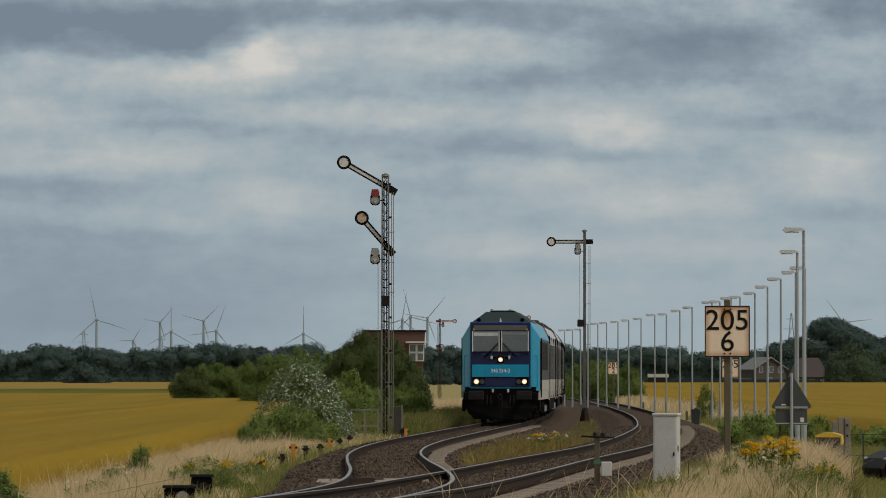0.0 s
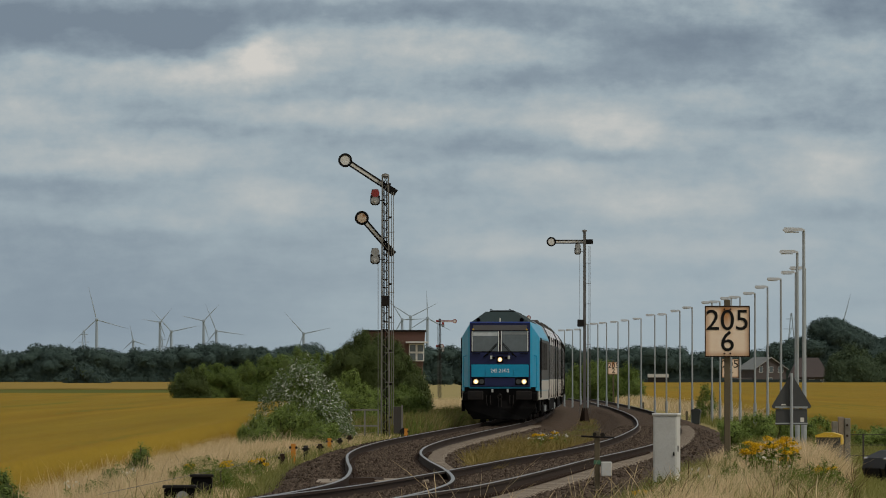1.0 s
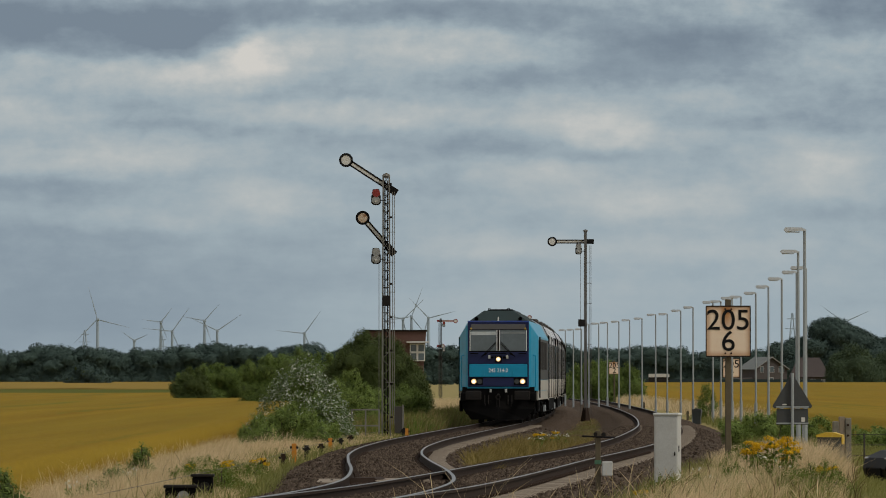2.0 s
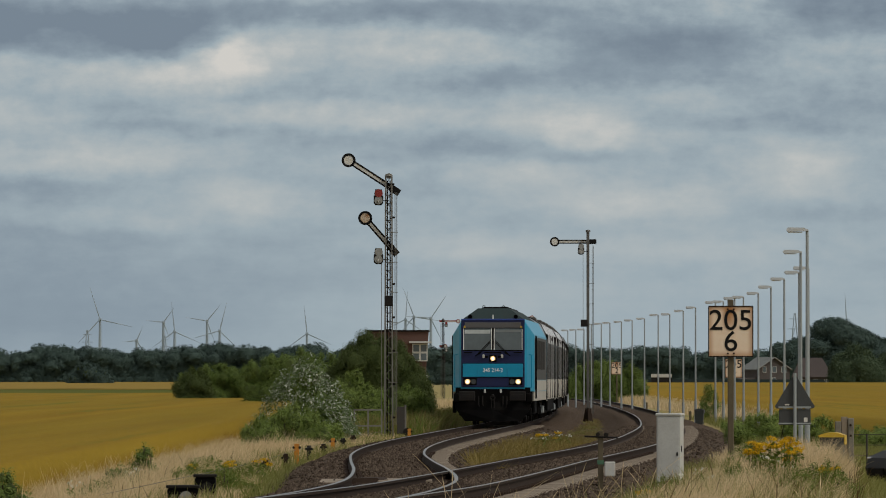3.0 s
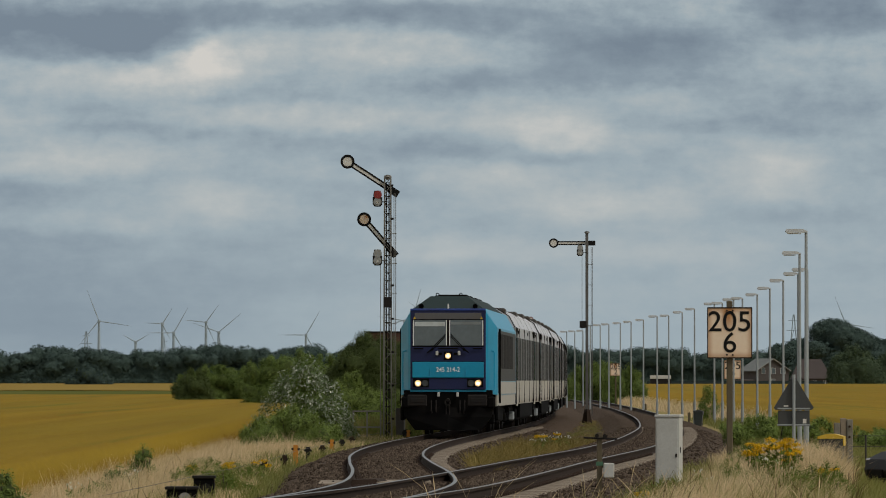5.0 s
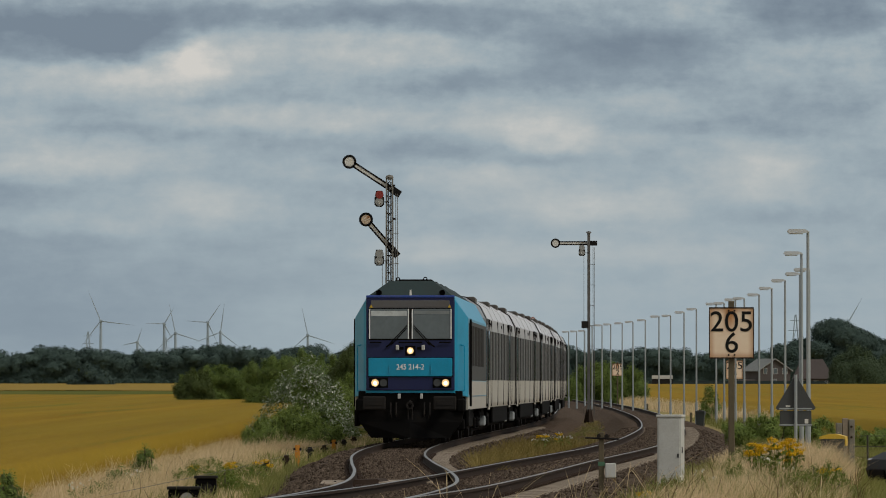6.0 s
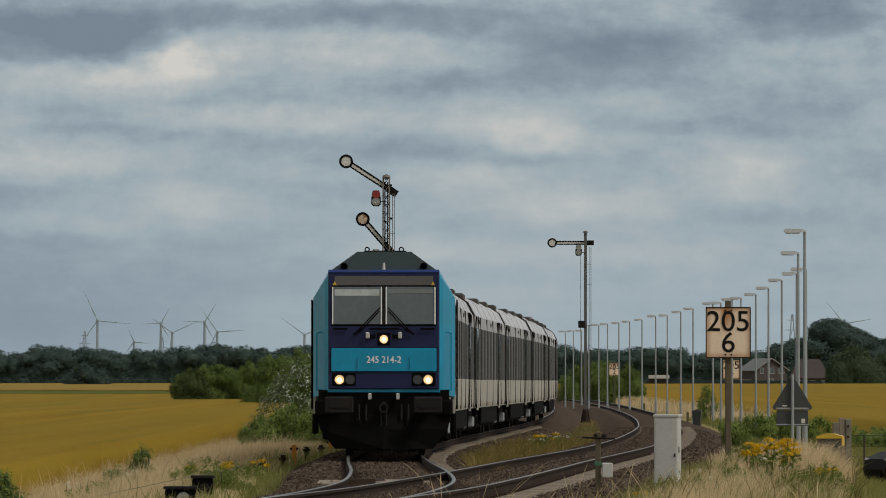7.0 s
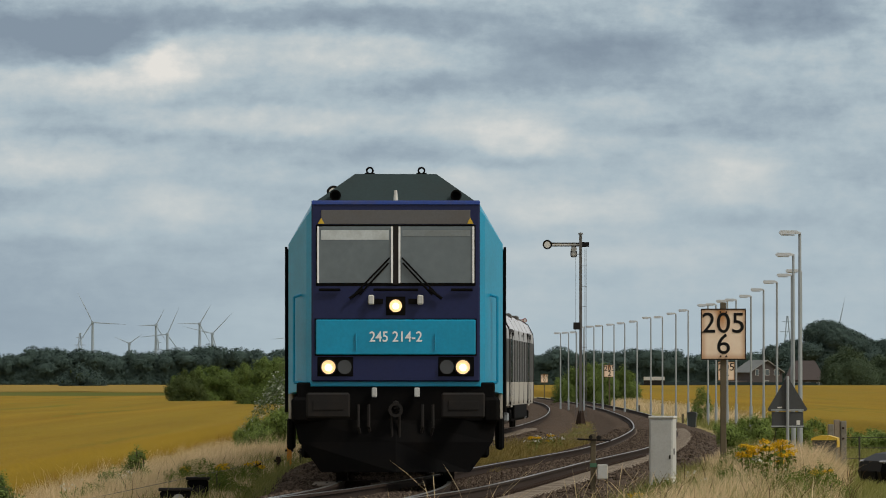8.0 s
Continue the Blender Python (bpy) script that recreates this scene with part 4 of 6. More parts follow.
# ---- signal box, houses ----
def window(parent, x0, x1, z0, z1, y, cols, rows, frame_mat=None):
    w = part("window", box(bmesh.new(), x0, x1, y - 0.03, y + 0.03, z0, z1), frame_mat or WHITE, parent, "white framed window")
    bw = (x1 - x0) / cols
    bh = (z1 - z0) / rows
    for i in range(cols):
        for j in range(rows):
            part("pane", box(bmesh.new(), x0 + i * bw + 0.07, x0 + (i + 1) * bw - 0.07, y - 0.042, y - 0.029, z0 + j * bh + 0.07, z0 + (j + 1) * bh - 0.07), SCREEN, w)
    return w


def signal_box():
    g = -0.6
    t = thing("signal_box", "red-brown brick signal box with flat roof and white window", "building", pose(-3.4, 450, g))
    part("wall", box(bmesh.new(), -2.0, 1.95, 0, 6, 0, 3.1, 0.02), BRICK, t, "red-brown brick wall")
    part("upper_storey", loft(bmesh.new(), [[(-2.0, 0, 3.1), (1.95, 0, 3.1), (1.95, 6, 3.1), (-2.0, 6, 3.1)], [(-2.2, -0.1, 5.6), (2.13, -0.1, 5.6), (2.13, 6.1, 5.6), (-2.2, 6.1, 5.6)]]), BRICK, t, "flared brick upper storey")
    part("roof", box(bmesh.new(), -2.25, 2.2, -0.2, 6.2, 5.6, 5.72, 0.02), GRIME, t, "flat dark roof edge")
    part("canopy", box(bmesh.new(), 0.75, 2.35, -0.6, -0.05, 4.78, 4.9, 0.01), CABINET_GREY, t)
    window(t, 0.98, 2.06, 3.5, 4.74, -0.12, 2, 2)
    part("wall_lamp", box(bmesh.new(), 1.95, 2.1, -0.2, 0, 2.0, 2.5, 0.02), WHITE, t)
    return t


signal_box()


def house(x, d, w, eave, ridge, turn, label):
    t = thing("house", label, "house", pose(x, d, -0.8, 0, 0, turn))
    part("wall", prism(bmesh.new(), [(-w / 2, 0), (w / 2, 0), (w / 2, eave), (0, ridge - 0.15), (-w / 2, eave)], 0, 11), HOUSE_WALL, t, "dark boarded gable wall")
    for s in (-1, 1):
        part("roof", prism(bmesh.new(), [(0, ridge), (s * (w / 2 + 0.6), eave - 0.4), (s * (w / 2 + 0.6), eave - 0.15), (0, ridge + 0.25)], -0.6, 11.6), HOUSE_ROOF, t, "pale grey sloping roof")
    part("verge_board", prism(bmesh.new(), [(0, ridge + 0.02), (w / 2 + 0.6, eave - 0.38), (w / 2 + 0.6, eave - 0.1), (0, ridge + 0.3), (-w / 2 - 0.6, eave - 0.1), (-w / 2 - 0.6, eave - 0.38)], -0.68, -0.6), LANTERN_GREY, t)
    for xx, wd in ((-w * 0.3, 0.6), (0.2, 0.7), (w * 0.32, 0.9)):
        window(t, xx - wd, xx + wd, eave - 1.1, eave + 0.7, -0.05, 1, 1)
    window(t, -0.6, 0.7, 1.0, 3.0, -0.05, 1, 1)
    part("lean_to", prism(bmesh.new(), [(-w / 2 - 5, 0), (-w / 2 - 0.1, 0), (-w / 2 - 0.1, 3.0), (-w / 2 - 5, 2.6)], 1, 6), HOUSE_WALL, t, "dark flat-roofed shed")
    return t


HOUSE_ROOF = worn("grey_fibre_roof", (0.15, 0.165, 0.165), 0.85, 0, (0.09, 0.095, 0.09), 0.5, 0.5, 5, 0.2)
house(98.2, 1900, 10.6, 5.6, 8.9, 24, "dark farmhouse with a pale grey gable roof at the field edge")


def barn(x, d, w):
    """A low brick barn under a deep hipped roof."""
    t = thing("barn", "brick barn with a deep dark brown hipped roof", "barn", pose(x, d, -0.8))
    part("wall", box(bmesh.new(), -w / 2, w / 2, 0, 10, 0, 3.4, 0.02), HOUSE_WALL, t, "dark brick wall")
    part("roof", loft(bmesh.new(), [[(-w / 2 - 0.5, -0.5, 3.1), (w / 2 + 0.5, -0.5, 3.1), (w / 2 + 0.5, 10.5, 3.1), (-w / 2 - 0.5, 10.5, 3.1)],
                                    [(-w / 2 + 2.0, 4.6, 9.0), (w / 2 - 3.0, 4.6, 9.0), (w / 2 - 3.0, 5.4, 9.0), (-w / 2 + 2.0, 5.4, 9.0)]]),
         worn("brown_tile_roof", (0.062, 0.05, 0.048), 0.9, 0, (0.04, 0.035, 0.033), 0.5, 0.5, 6, 0.2), t, "dark brown tiled roof")
    for xx in (-w * 0.3, 0.5, w * 0.34):
        window(t, xx - 0.8, xx + 0.8, 1.3, 2.5, -0.05, 2, 1)


barn(111.0, 1915, 11.5)


def roadside():
    t = thing("road_bank", "dark road bank running along the far field", "bank", pose(86, 1850, -0.8), kind="structure")
    part("bank", prism(bmesh.new(), [(-28, 0), (26, 0), (24, 2.4), (-27, 2.5)], 0, 6), ROOF_GREY, t)
    t = thing("trailer", "dark trailer with a pale load parked by the far road", "trailer", pose(62.5, 1840, -0.78))
    part("box_body", box(bmesh.new(), -3.0, 3.0, 0, 2.4, 3.0, 4.0, 0.05), CABINET_GREY, t)
    part("chassis", box(bmesh.new(), -3.0, 3.0, 0.1, 2.3, 0.5, 3.0), GRIME, t)
    for xx in (-2.0, 2.0):
        part("wheel", disc(bmesh.new(), (xx, 0.1, 0.4), 0.4, 0.25), RUBBER, t)


roadside()


# ---- foliage ----
def leaf_cloud(rng, lumps, count, size, bare=0.82, loose=1.6):
    """Small leaves on the outside of a heap of lumps: (x, y, z, rx, ry, rz) each."""
    lumps = np.array(lumps, float)
    weight = lumps[:, 3] * lumps[:, 5] + 0.1 * (lumps[:, 3] * lumps[:, 5]).mean()
    keep_c, keep_u, have = [], [], 0
    for _ in range(40):
        pick = rng.choice(len(lumps), 4000, p=weight / weight.sum())
        u = rng.normal(size=(4000, 3))
        u /= np.linalg.norm(u, axis=1)[:, None]
        c = lumps[pick, :3] + u * lumps[pick, 3:] * rng.uniform(0.84, 1.1, (4000, 1))
        inside = np.zeros(4000, bool)
        for p in lumps:
            near = np.abs(c[:, 0] - p[0]) < p[3]
            q = (c[near] - p[:3]) / (p[3:] * bare)
            inside[near] |= (q * q).sum(1) < 1
        inside |= c[:, 2] < 0
        keep_c.append(c[~inside])
        keep_u.append(u[~inside])
        have += int((~inside).sum())
        if have >= count // 4:
            break
    twigs = max(count // 4, 8)
    c, u = np.concatenate(keep_c)[:twigs], np.concatenate(keep_u)[:twigs]
    # twigs carry several leaves each
    k = max(1, round(count / len(c)))
    c, u = np.repeat(c, k, 0), np.repeat(u, k, 0)
    count = len(c)
    c = c + rng.normal(scale=size * loose, size=(count, 3))
    up = u + np.array((0, 0, 0.35)) + rng.normal(scale=0.35, size=(count, 3))
    a = np.cross(up, rng.normal(size=(count, 3)))
    a /= np.linalg.norm(a, axis=1)[:, None] + 1e-6
    b = np.cross(up, a)
    b /= np.linalg.norm(b, axis=1)[:, None] + 1e-6
    s = size * rng.uniform(0.6, 1.4, (count, 1))
    v = np.stack([c - a * s, c + b * s * 0.8, c + a * s], 1).reshape(-1, 3)
    f = np.arange(count * 3).reshape(-1, 3)
    return v, f


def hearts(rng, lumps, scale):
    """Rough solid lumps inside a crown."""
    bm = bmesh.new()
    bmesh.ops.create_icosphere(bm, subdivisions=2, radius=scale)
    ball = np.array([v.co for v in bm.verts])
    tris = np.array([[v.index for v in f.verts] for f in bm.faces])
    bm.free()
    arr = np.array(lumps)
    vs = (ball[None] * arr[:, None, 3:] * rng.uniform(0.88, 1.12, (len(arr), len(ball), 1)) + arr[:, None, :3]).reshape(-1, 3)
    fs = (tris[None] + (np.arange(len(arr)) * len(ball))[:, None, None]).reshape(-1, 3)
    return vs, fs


def mesh_from(name, v, f, material):
    me = bpy.data.meshes.new(name)
    me.from_pydata(v.tolist() if hasattr(v, "tolist") else v, [], f.tolist() if hasattr(f, "tolist") else f)
    me.materials.append(material)
    return me


def bush(name, label, x, d, w, h, depth, material, seed, count=5000, size=0.11, lumps=14, core=True, category="bush", flat=0.55):
    rng = np.random.default_rng(seed)
    g = ground_z(x, d)
    t = thing(name, label, category, pose(x, d, g))
    ls = []
    for i in range(lumps):
        u = rng.uniform(-1, 1)
        top = h * (1 - flat * abs(u) ** 1.8) * rng.uniform(0.7, 1.0)
        r = rng.uniform(0.13, 0.26) * min(w, h * 1.2)
        ls.append((u * w * 0.42, rng.uniform(-0.4, 0.4) * depth, max(top - r, r * 0.6), r, r, r * 0.9))
        ls.append((u * w * 0.40, rng.uniform(-0.4, 0.4) * depth, max(top * rng.uniform(0.15, 0.6), r * 0.6), r * 1.1, r, r))
    for i in range(lumps):
        u = rng.uniform(-1, 1)
        top = h * (1 - flat * abs(u) ** 1.8) * rng.uniform(0.8, 1.06)
        r = rng.uniform(0.03, 0.07) * min(w, h * 1.2)
        ls.append((u * w * 0.5, rng.uniform(-0.4, 0.4) * depth, max(top - r, r), r, r, r * rng.uniform(1.2, 2.6)))
    crown = new("crown", mesh_from("crown", *leaf_cloud(rng, ls, int(count * (2.2 if core else 1.7)), size * (0.72 if core else 0.78)), material))
    crown.parent = t
    bm = bmesh.new()
    for i in range(9):
        p = ls[rng.integers(len(ls))]
        rod(bm, (p[0] * 0.25, p[1] * 0.25, -0.05), (p[0], p[1], p[2] + p[5] * 0.5), 0.03 if core else 0.012, 0.008, 5)
    part("stem", bm, BARK, t)
    # solid dark lumps are added so the gaps between leaves look shaded
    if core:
        inner = new("crown_filler", mesh_from("crown_filler", *hearts(rng, ls, 0.68), DARK_LEAF_AND_SHADE))
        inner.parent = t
    return t


# along the left of the line, far to near
bush("hedge", "dense green hedge at the field edge", -17.8, 520, 8.6, 3.5, 4, HEDGE_LEAF, 1, 36000, 0.075, 44, flat=0.3)
bush("hedge", "round dark elder bush at the hedge end", -20.6, 515, 3.0, 3.4, 3, DARK_LEAF_AND_SHADE, 21, 8000, 0.10, 14, flat=0.5)
bush("hedge", "tall green hedge running to the signal box", -9.4, 420, 8.6, 4.3, 4, HEDGE_LEAF, 22, 40000, 0.068, 50, flat=0.35)
bush("tree", "broad dark elder tree beside the signal box", -3.3, 300, 4.4, 4.5, 2.6, DARK_LEAF_AND_SHADE, 4, 40000, 0.05, 60, category="tree", flat=0.4)
bush("bush", "dark bush in front of the signal box", -1.75, 265, 2.1, 3.0, 2, DARK_LEAF_AND_SHADE, 23, 12000, 0.06, 26, flat=0.4)
bush("bush", "light green leafy bush behind the tall signal", -3.3, 232, 2.5, 2.4, 1.6, BRIGHT_LEAF, 24, 17000, 0.042, 34, flat=0.55)
bush("bush", "green bush round the foot of the tall signal", -1.45, 240, 1.8, 1.9, 1.4, HEDGE_LEAF, 25, 11000, 0.042, 26, flat=0.45)
bush("silver_poplar", "young white poplar shrub with silver leaves", -4.55, 205, 2.8, 2.85, 1.6, POPLAR_LEAF, 3, 5200, 0.062, 46, False, flat=0.62)
bush("bush", "green bush grown through by a young poplar", -4.3, 206.5, 2.8, 1.8, 1.2, HEDGE_LEAF, 33, 11000, 0.042, 32, flat=0.7)
bush("shrub", "low leafy green shrub beside dry grass", -4.65, 190, 3.0, 1.32, 1.2, BRIGHT_LEAF, 2, 17000, 0.034, 40, flat=0.5)
bush("shrub", "small dark green weed bush at the field edge", -5.72, 120, 0.5, 0.86, 0.4, HEDGE_LEAF, 26, 1600, 0.035, 12)
bush("shrub", "trailing green weeds at the field edge", -5.9, 114, 0.8, 0.55, 0.4, HEDGE_LEAF, 34, 1600, 0.035, 12)
bush("shrub", "dark leafy shrub in the corner of the verge", -5.98, 86, 0.8, 0.95, 0.6, HEDGE_LEAF, 27, 2400, 0.03, 12)
bush("tree", "lone dark tree out in the barley field", -84.5, 1500, 9.5, 6.0, 6, HAZY_LEAF, 28, 9000, 0.3, 22, category="tree", flat=0.5)
# on the right
bush("tree", "light green tree in front of the farm woods", 121.5, 1880, 15, 11.5, 8, FARM_LEAF, 35, 16000, 0.42, 34, category="tree", flat=0.45)
bush("tree", "broad green tree at the end of the farm", 134, 1890, 16, 10.0, 8, FARM_LEAF, 36, 14000, 0.42, 30, category="tree", flat=0.4)
bush("hedge", "green bushes beyond the platform end", 14.0, 560, 7.0, 3.8, 3, HEDGE_LEAF, 29, 20000, 0.10, 30, flat=0.35)
bush("shrub", "small light green tree behind the lamps", 12.95, 312, 0.85, 1.9, 0.7, HEDGE_LEAF, 30, 2600, 0.05, 16, False)
bush("hedge", "low green hedge behind the road sign", 10.2, 195, 3.4, 0.95, 1.2, BRIGHT_LEAF, 31, 12000, 0.042, 34, flat=0.2)
bush("hedge", "low green hedge along the wire fence", 13.6, 200, 3.4, 0.8, 1.2, BRIGHT_LEAF, 32, 10000, 0.042, 30, flat=0.2)


def far_woods(name, label, x0, x1, d, h, seed, count):
    rng = np.random.default_rng(seed)
    ls = []
    n = int((x1 - x0) / (h * 0.26))
    for i in range(n):
        x = x0 + (x1 - x0) * (i + rng.uniform(-0.4, 0.4)) / n
        k = h * (0.86 + 0.16 * noise.noise((x * 0.03, seed, 0)) + rng.uniform(-0.12, 0.08))
        k *= 0.55 + 0.45 * smooth_step(0, 0.8 * h, min(x - x0, x1 - x) + 0.1 * h)
        for q in range(6):
            ls.append((x + rng.uniform(-0.26, 0.26) * h, d + rng.uniform(-10, 10), k * rng.uniform(0.5, 0.8), k * rng.uniform(0.18, 0.36), k * 0.28, k * rng.uniform(0.15, 0.24)))
        ls.append((x, d - 6, k * 0.26, k * 0.42, k * 0.3, k * 0.4))
        ls.append((x, d, k * 0.5, k * 0.3, k * 0.3, k * 0.34))
        ls.append((x + 0.1 * h, d - 8, k * 0.1, k * 0.3, k * 0.2, k * 0.16))
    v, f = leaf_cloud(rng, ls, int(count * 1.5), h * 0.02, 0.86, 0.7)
    # leaves and lumps alike take the leaf colour with haze mixed in
    ob = new(name, mesh_from(name, v, f, HAZY_LEAF))
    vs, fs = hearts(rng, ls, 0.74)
    inner = new("crown_filler", mesh_from("crown_filler", vs, fs, HAZY_LEAF))
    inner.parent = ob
    return tagged(ob, label, "woods", "", "stuff")


far_woods("far_woods", "dark distant belt of trees across the fields", -200, 60, 2300, 16.0, 11, 210000)
far_woods("far_woods", "dark distant trees behind the platform", 45, 200, 2300, 15.0, 12, 110000)
far_woods("far_woods", "tall trees round the farmhouses", 112, 175, 2050, 22.5, 13, 90000)


# ---- grass and weeds ----
def blades(rng, px, py, pz, height, width, lean, panicle, plain=False):
    """Bent grass stalks, each one strip; a share of them carries a thicker seed head."""
    n = len(px)
    az = rng.uniform(0, 2 * math.pi, n)
    hx, hy = np.cos(az), np.sin(az)
    h = height * rng.uniform(0.4, 1.3, n)
    bend = h * rng.normal(lean, 0.3, n)
    side = h * rng.normal(0, 0.25, n)
    head = np.where(rng.random(n) < panicle, 2.4, 0.9)
    w = width * rng.uniform(0.7, 1.4, n)
    if plain:
        v = np.zeros((n, 5, 3))
        for k, (u, wid) in enumerate(((0.0, w * 0.45), (0.62, w * (0.25 + 0.25 * head)), (1.0, 0 * w))):
            cx, cy, cz = px + bend * u * u, py + side * u * u, pz - 0.03 + h * (u - 0.12 * u * u)
            for q in ((-1, 1) if k < 2 else (0,)):
                v[:, 2 * k + (q == 1)] = np.stack([cx + q * hx * wid, cy + q * hy * wid, cz], 1)
        o = (np.arange(n) * 5)[:, None]
        return v.reshape(-1, 3), (o + np.array((0, 1, 3, 2))).tolist() + (o + np.array((2, 3, 4))).tolist()
    v = np.zeros((n, 9, 3))
    for k, (u, ww) in enumerate(((0.0, 1.0), (0.45, 0.9), (0.74, None), (0.88, None), (1.0, 0))):
        wid = w * (ww if ww is not None else (head if k == 3 else (head * 0.35 + 0.45))) / 2
        cx, cy, cz = px + bend * u * u, py + side * u * u, pz - 0.03 + h * (u - 0.12 * u * u)
        if k < 4:
            v[:, 2 * k] = np.stack([cx - hx * wid, cy - hy * wid, cz], 1)
            v[:, 2 * k + 1] = np.stack([cx + hx * wid, cy + hy * wid, cz], 1)
        else:
            v[:, 8] = np.stack([cx, cy, cz], 1)
    o = (np.arange(n) * 9)[:, None]
    quads = np.concatenate([o + np.array(q) for q in ((0, 1, 3, 2), (2, 3, 5, 4), (4, 5, 7, 6))], 0)
    tris = o + np.array((6, 7, 8))
    return v.reshape(-1, 3), quads.tolist() + tris.tolist()


def grass(name, label, seed, count, d0, d1, left, right, height, material, width=0.009, lean=0.12, panicle=0.5, clump=0.0, taper=0.0, rise=0.0):
    """A stretch of grass between two side limits (functions of the distance), thinned by patches."""
    rng = np.random.default_rng(seed)
    xs_, ys_, zs_, hs_ = [], [], [], []
    while len(xs_) < count:
        d = d0 + (d1 - d0) * rng.random()
        a, b = left(d), right(d)
        u = rng.random()
        x = a + (b - a) * u
        q = noise.noise((x * 0.9, d * 0.25, seed))
        if q < clump - 0.5 and rng.random() < 0.8:
            continue
        xs_.append(x)
        ys_.append(d)
        zs_.append(ground_z(x, d))
        hs_.append(height * (1 + 0.35 * q) * (1 - taper * smooth_step(0.5, 1.0, u)) * (1 - rise * (1 - smooth_step(0.0, 0.6, u))))
    v, f = blades(rng, np.array(xs_), np.array(ys_), np.array(zs_), np.array(hs_), width, lean, panicle, d1 > 110)
    return tagged(new(name, mesh_from(name, v, f, material)), label, "grass", "", "stuff")


def const(c):
    return lambda d: c


grass("dry_grass", "tall straw-coloured grass along the field edge", 41, 70000, 74, 150, const(-7.5), lambda d: ax(d) - 2.4, 0.5, DRY_GRASS, 0.0055, panicle=0.2, taper=0.6)
grass("dry_grass", "tall straw-coloured grass along the far verge", 42, 40000, 150, 215, const(-7.5), lambda d: ax(d) - 2.4, 0.5, DRY_GRASS, 0.008, panicle=0.2, taper=0.5)
grass("verge_grass", "green and brown grass beside the ballast", 43, 9000, 74, 210, lambda d: ax(d) - 4.2, lambda d: ax(d) - 1.95, 0.32, GREEN_GRASS, 0.011, panicle=0.3, clump=0.35)
grass("reed_grass", "tall green-brown grass behind the signal", 44, 14000, 214, 300, lambda d: ax(d) - 4.6, lambda d: ax(d) - 2.0, 0.8, WEED, 0.011, panicle=0.4)
grass("reed_grass", "dry reeds mixed into the green verge", 58, 14000, 214, 300, lambda d: ax(d) - 5.0, lambda d: ax(d) - 1.9, 0.85, leafy("brown_reed", (0.11, 0.105, 0.035), (0.30, 0.25, 0.10)), 0.011, panicle=0.6, clump=0.3)
grass("verge_grass", "low grass and weeds between the two tracks", 61, 13000, 196, 330, lambda d: ax(d) + 2.1, lambda d: bx(d) - 2.2, 0.22, GREEN_GRASS, 0.012, panicle=0.2, clump=0.45)
grass("dry_grass", "dry stalks between the two tracks", 62, 5000, 190, 330, lambda d: ax(d) + 2.1, lambda d: bx(d) - 2.2, 0.28, leafy("straw_weeds", (0.20, 0.155, 0.06), (0.36, 0.28, 0.12)), 0.008, panicle=0.4, clump=0.45)
grass("dry_grass", "pale dry grass towards the signal box", 45, 20000, 290, 640, lambda d: ax(d) - 11, lambda d: ax(d) - 2.6, 0.6, DRY_GRASS, 0.016)
grass("track_weeds", "yellow-green weeds between the two tracks", 46, 14000, 110, 204, lambda d: ax(d) + 1.7, lambda d: max(bx(d) - 1.8, ax(d) + 1.75), 0.55, leafy("yellowing_weeds", (0.14, 0.115, 0.03), (0.35, 0.265, 0.09)), 0.008, panicle=0.5, clump=0.42)
grass("dry_grass", "tall dry grass in the foreground verge", 47, 60000, 66, 112, lambda d: bx(d) + 2.05, lambda d: 0.062 * d, 0.46, DRY_GRASS, 0.0036, lean=0.1, panicle=0.35, rise=0.4, taper=0.55)
grass("tall_stalks", "thin tall grass stalks with pale seed heads", 54, 5000, 70, 112, lambda d: bx(d) + 2.8, lambda d: 0.063 * d, 0.62, DRY_GRASS, 0.003, lean=0.12, panicle=0.95, rise=0.5, clump=0.35, taper=0.4)
grass("tall_stalks", "thin tall grass stalks beside the field", 55, 3500, 76, 200, const(-7.3), lambda d: ax(d) - 3.6, 0.68, DRY_GRASS, 0.0045, lean=0.14, panicle=0.95, clump=0.45)
grass("brown_weeds", "dark dead weed stems in the verge", 56, 160, 72, 150, const(-7.0), lambda d: ax(d) - 2.6, 0.55, leafy("dead_weed", (0.06, 0.04, 0.02), (0.20, 0.13, 0.06)), 0.006, panicle=0.9, clump=0.55)
grass("brown_weeds", "dark dead weed stems among dry grass", 57, 500, 68, 130, lambda d: bx(d) + 2.6, lambda d: 0.066 * d, 0.6, leafy("dead_weed_stem", (0.06, 0.04, 0.02), (0.20, 0.13, 0.06)), 0.005, panicle=0.9, clump=0.5)
grass("dry_grass", "tall dry grass stalks close to the camera", 48, 500, 44, 66, lambda d: bx(d) + 2.8, const(4.0), 0.72, DRY_GRASS, 0.0024, lean=0.16)
grass("verge_grass", "green undergrowth of the foreground verge", 49, 15000, 66, 135, lambda d: bx(d) + 2.1, lambda d: 0.0605 * d, 0.46, GREEN_GRASS, 0.007, panicle=0.2)
grass("dry_grass", "dry grass round the boards and road sign", 50, 26000, 106, 146, lambda d: max(bx(d) + 2.9, 5.2), lambda d: 0.064 * d, 0.7, DRY_GRASS, 0.0065, lean=0.1, rise=0.3, taper=0.55)
grass("verge_grass", "green grass along the platform edge", 51, 32000, 140, 330, lambda d: bx(d) + 2.7, lambda d: bx(d) + 7.5, 0.36, GREEN_GRASS, 0.012, panicle=0.15)
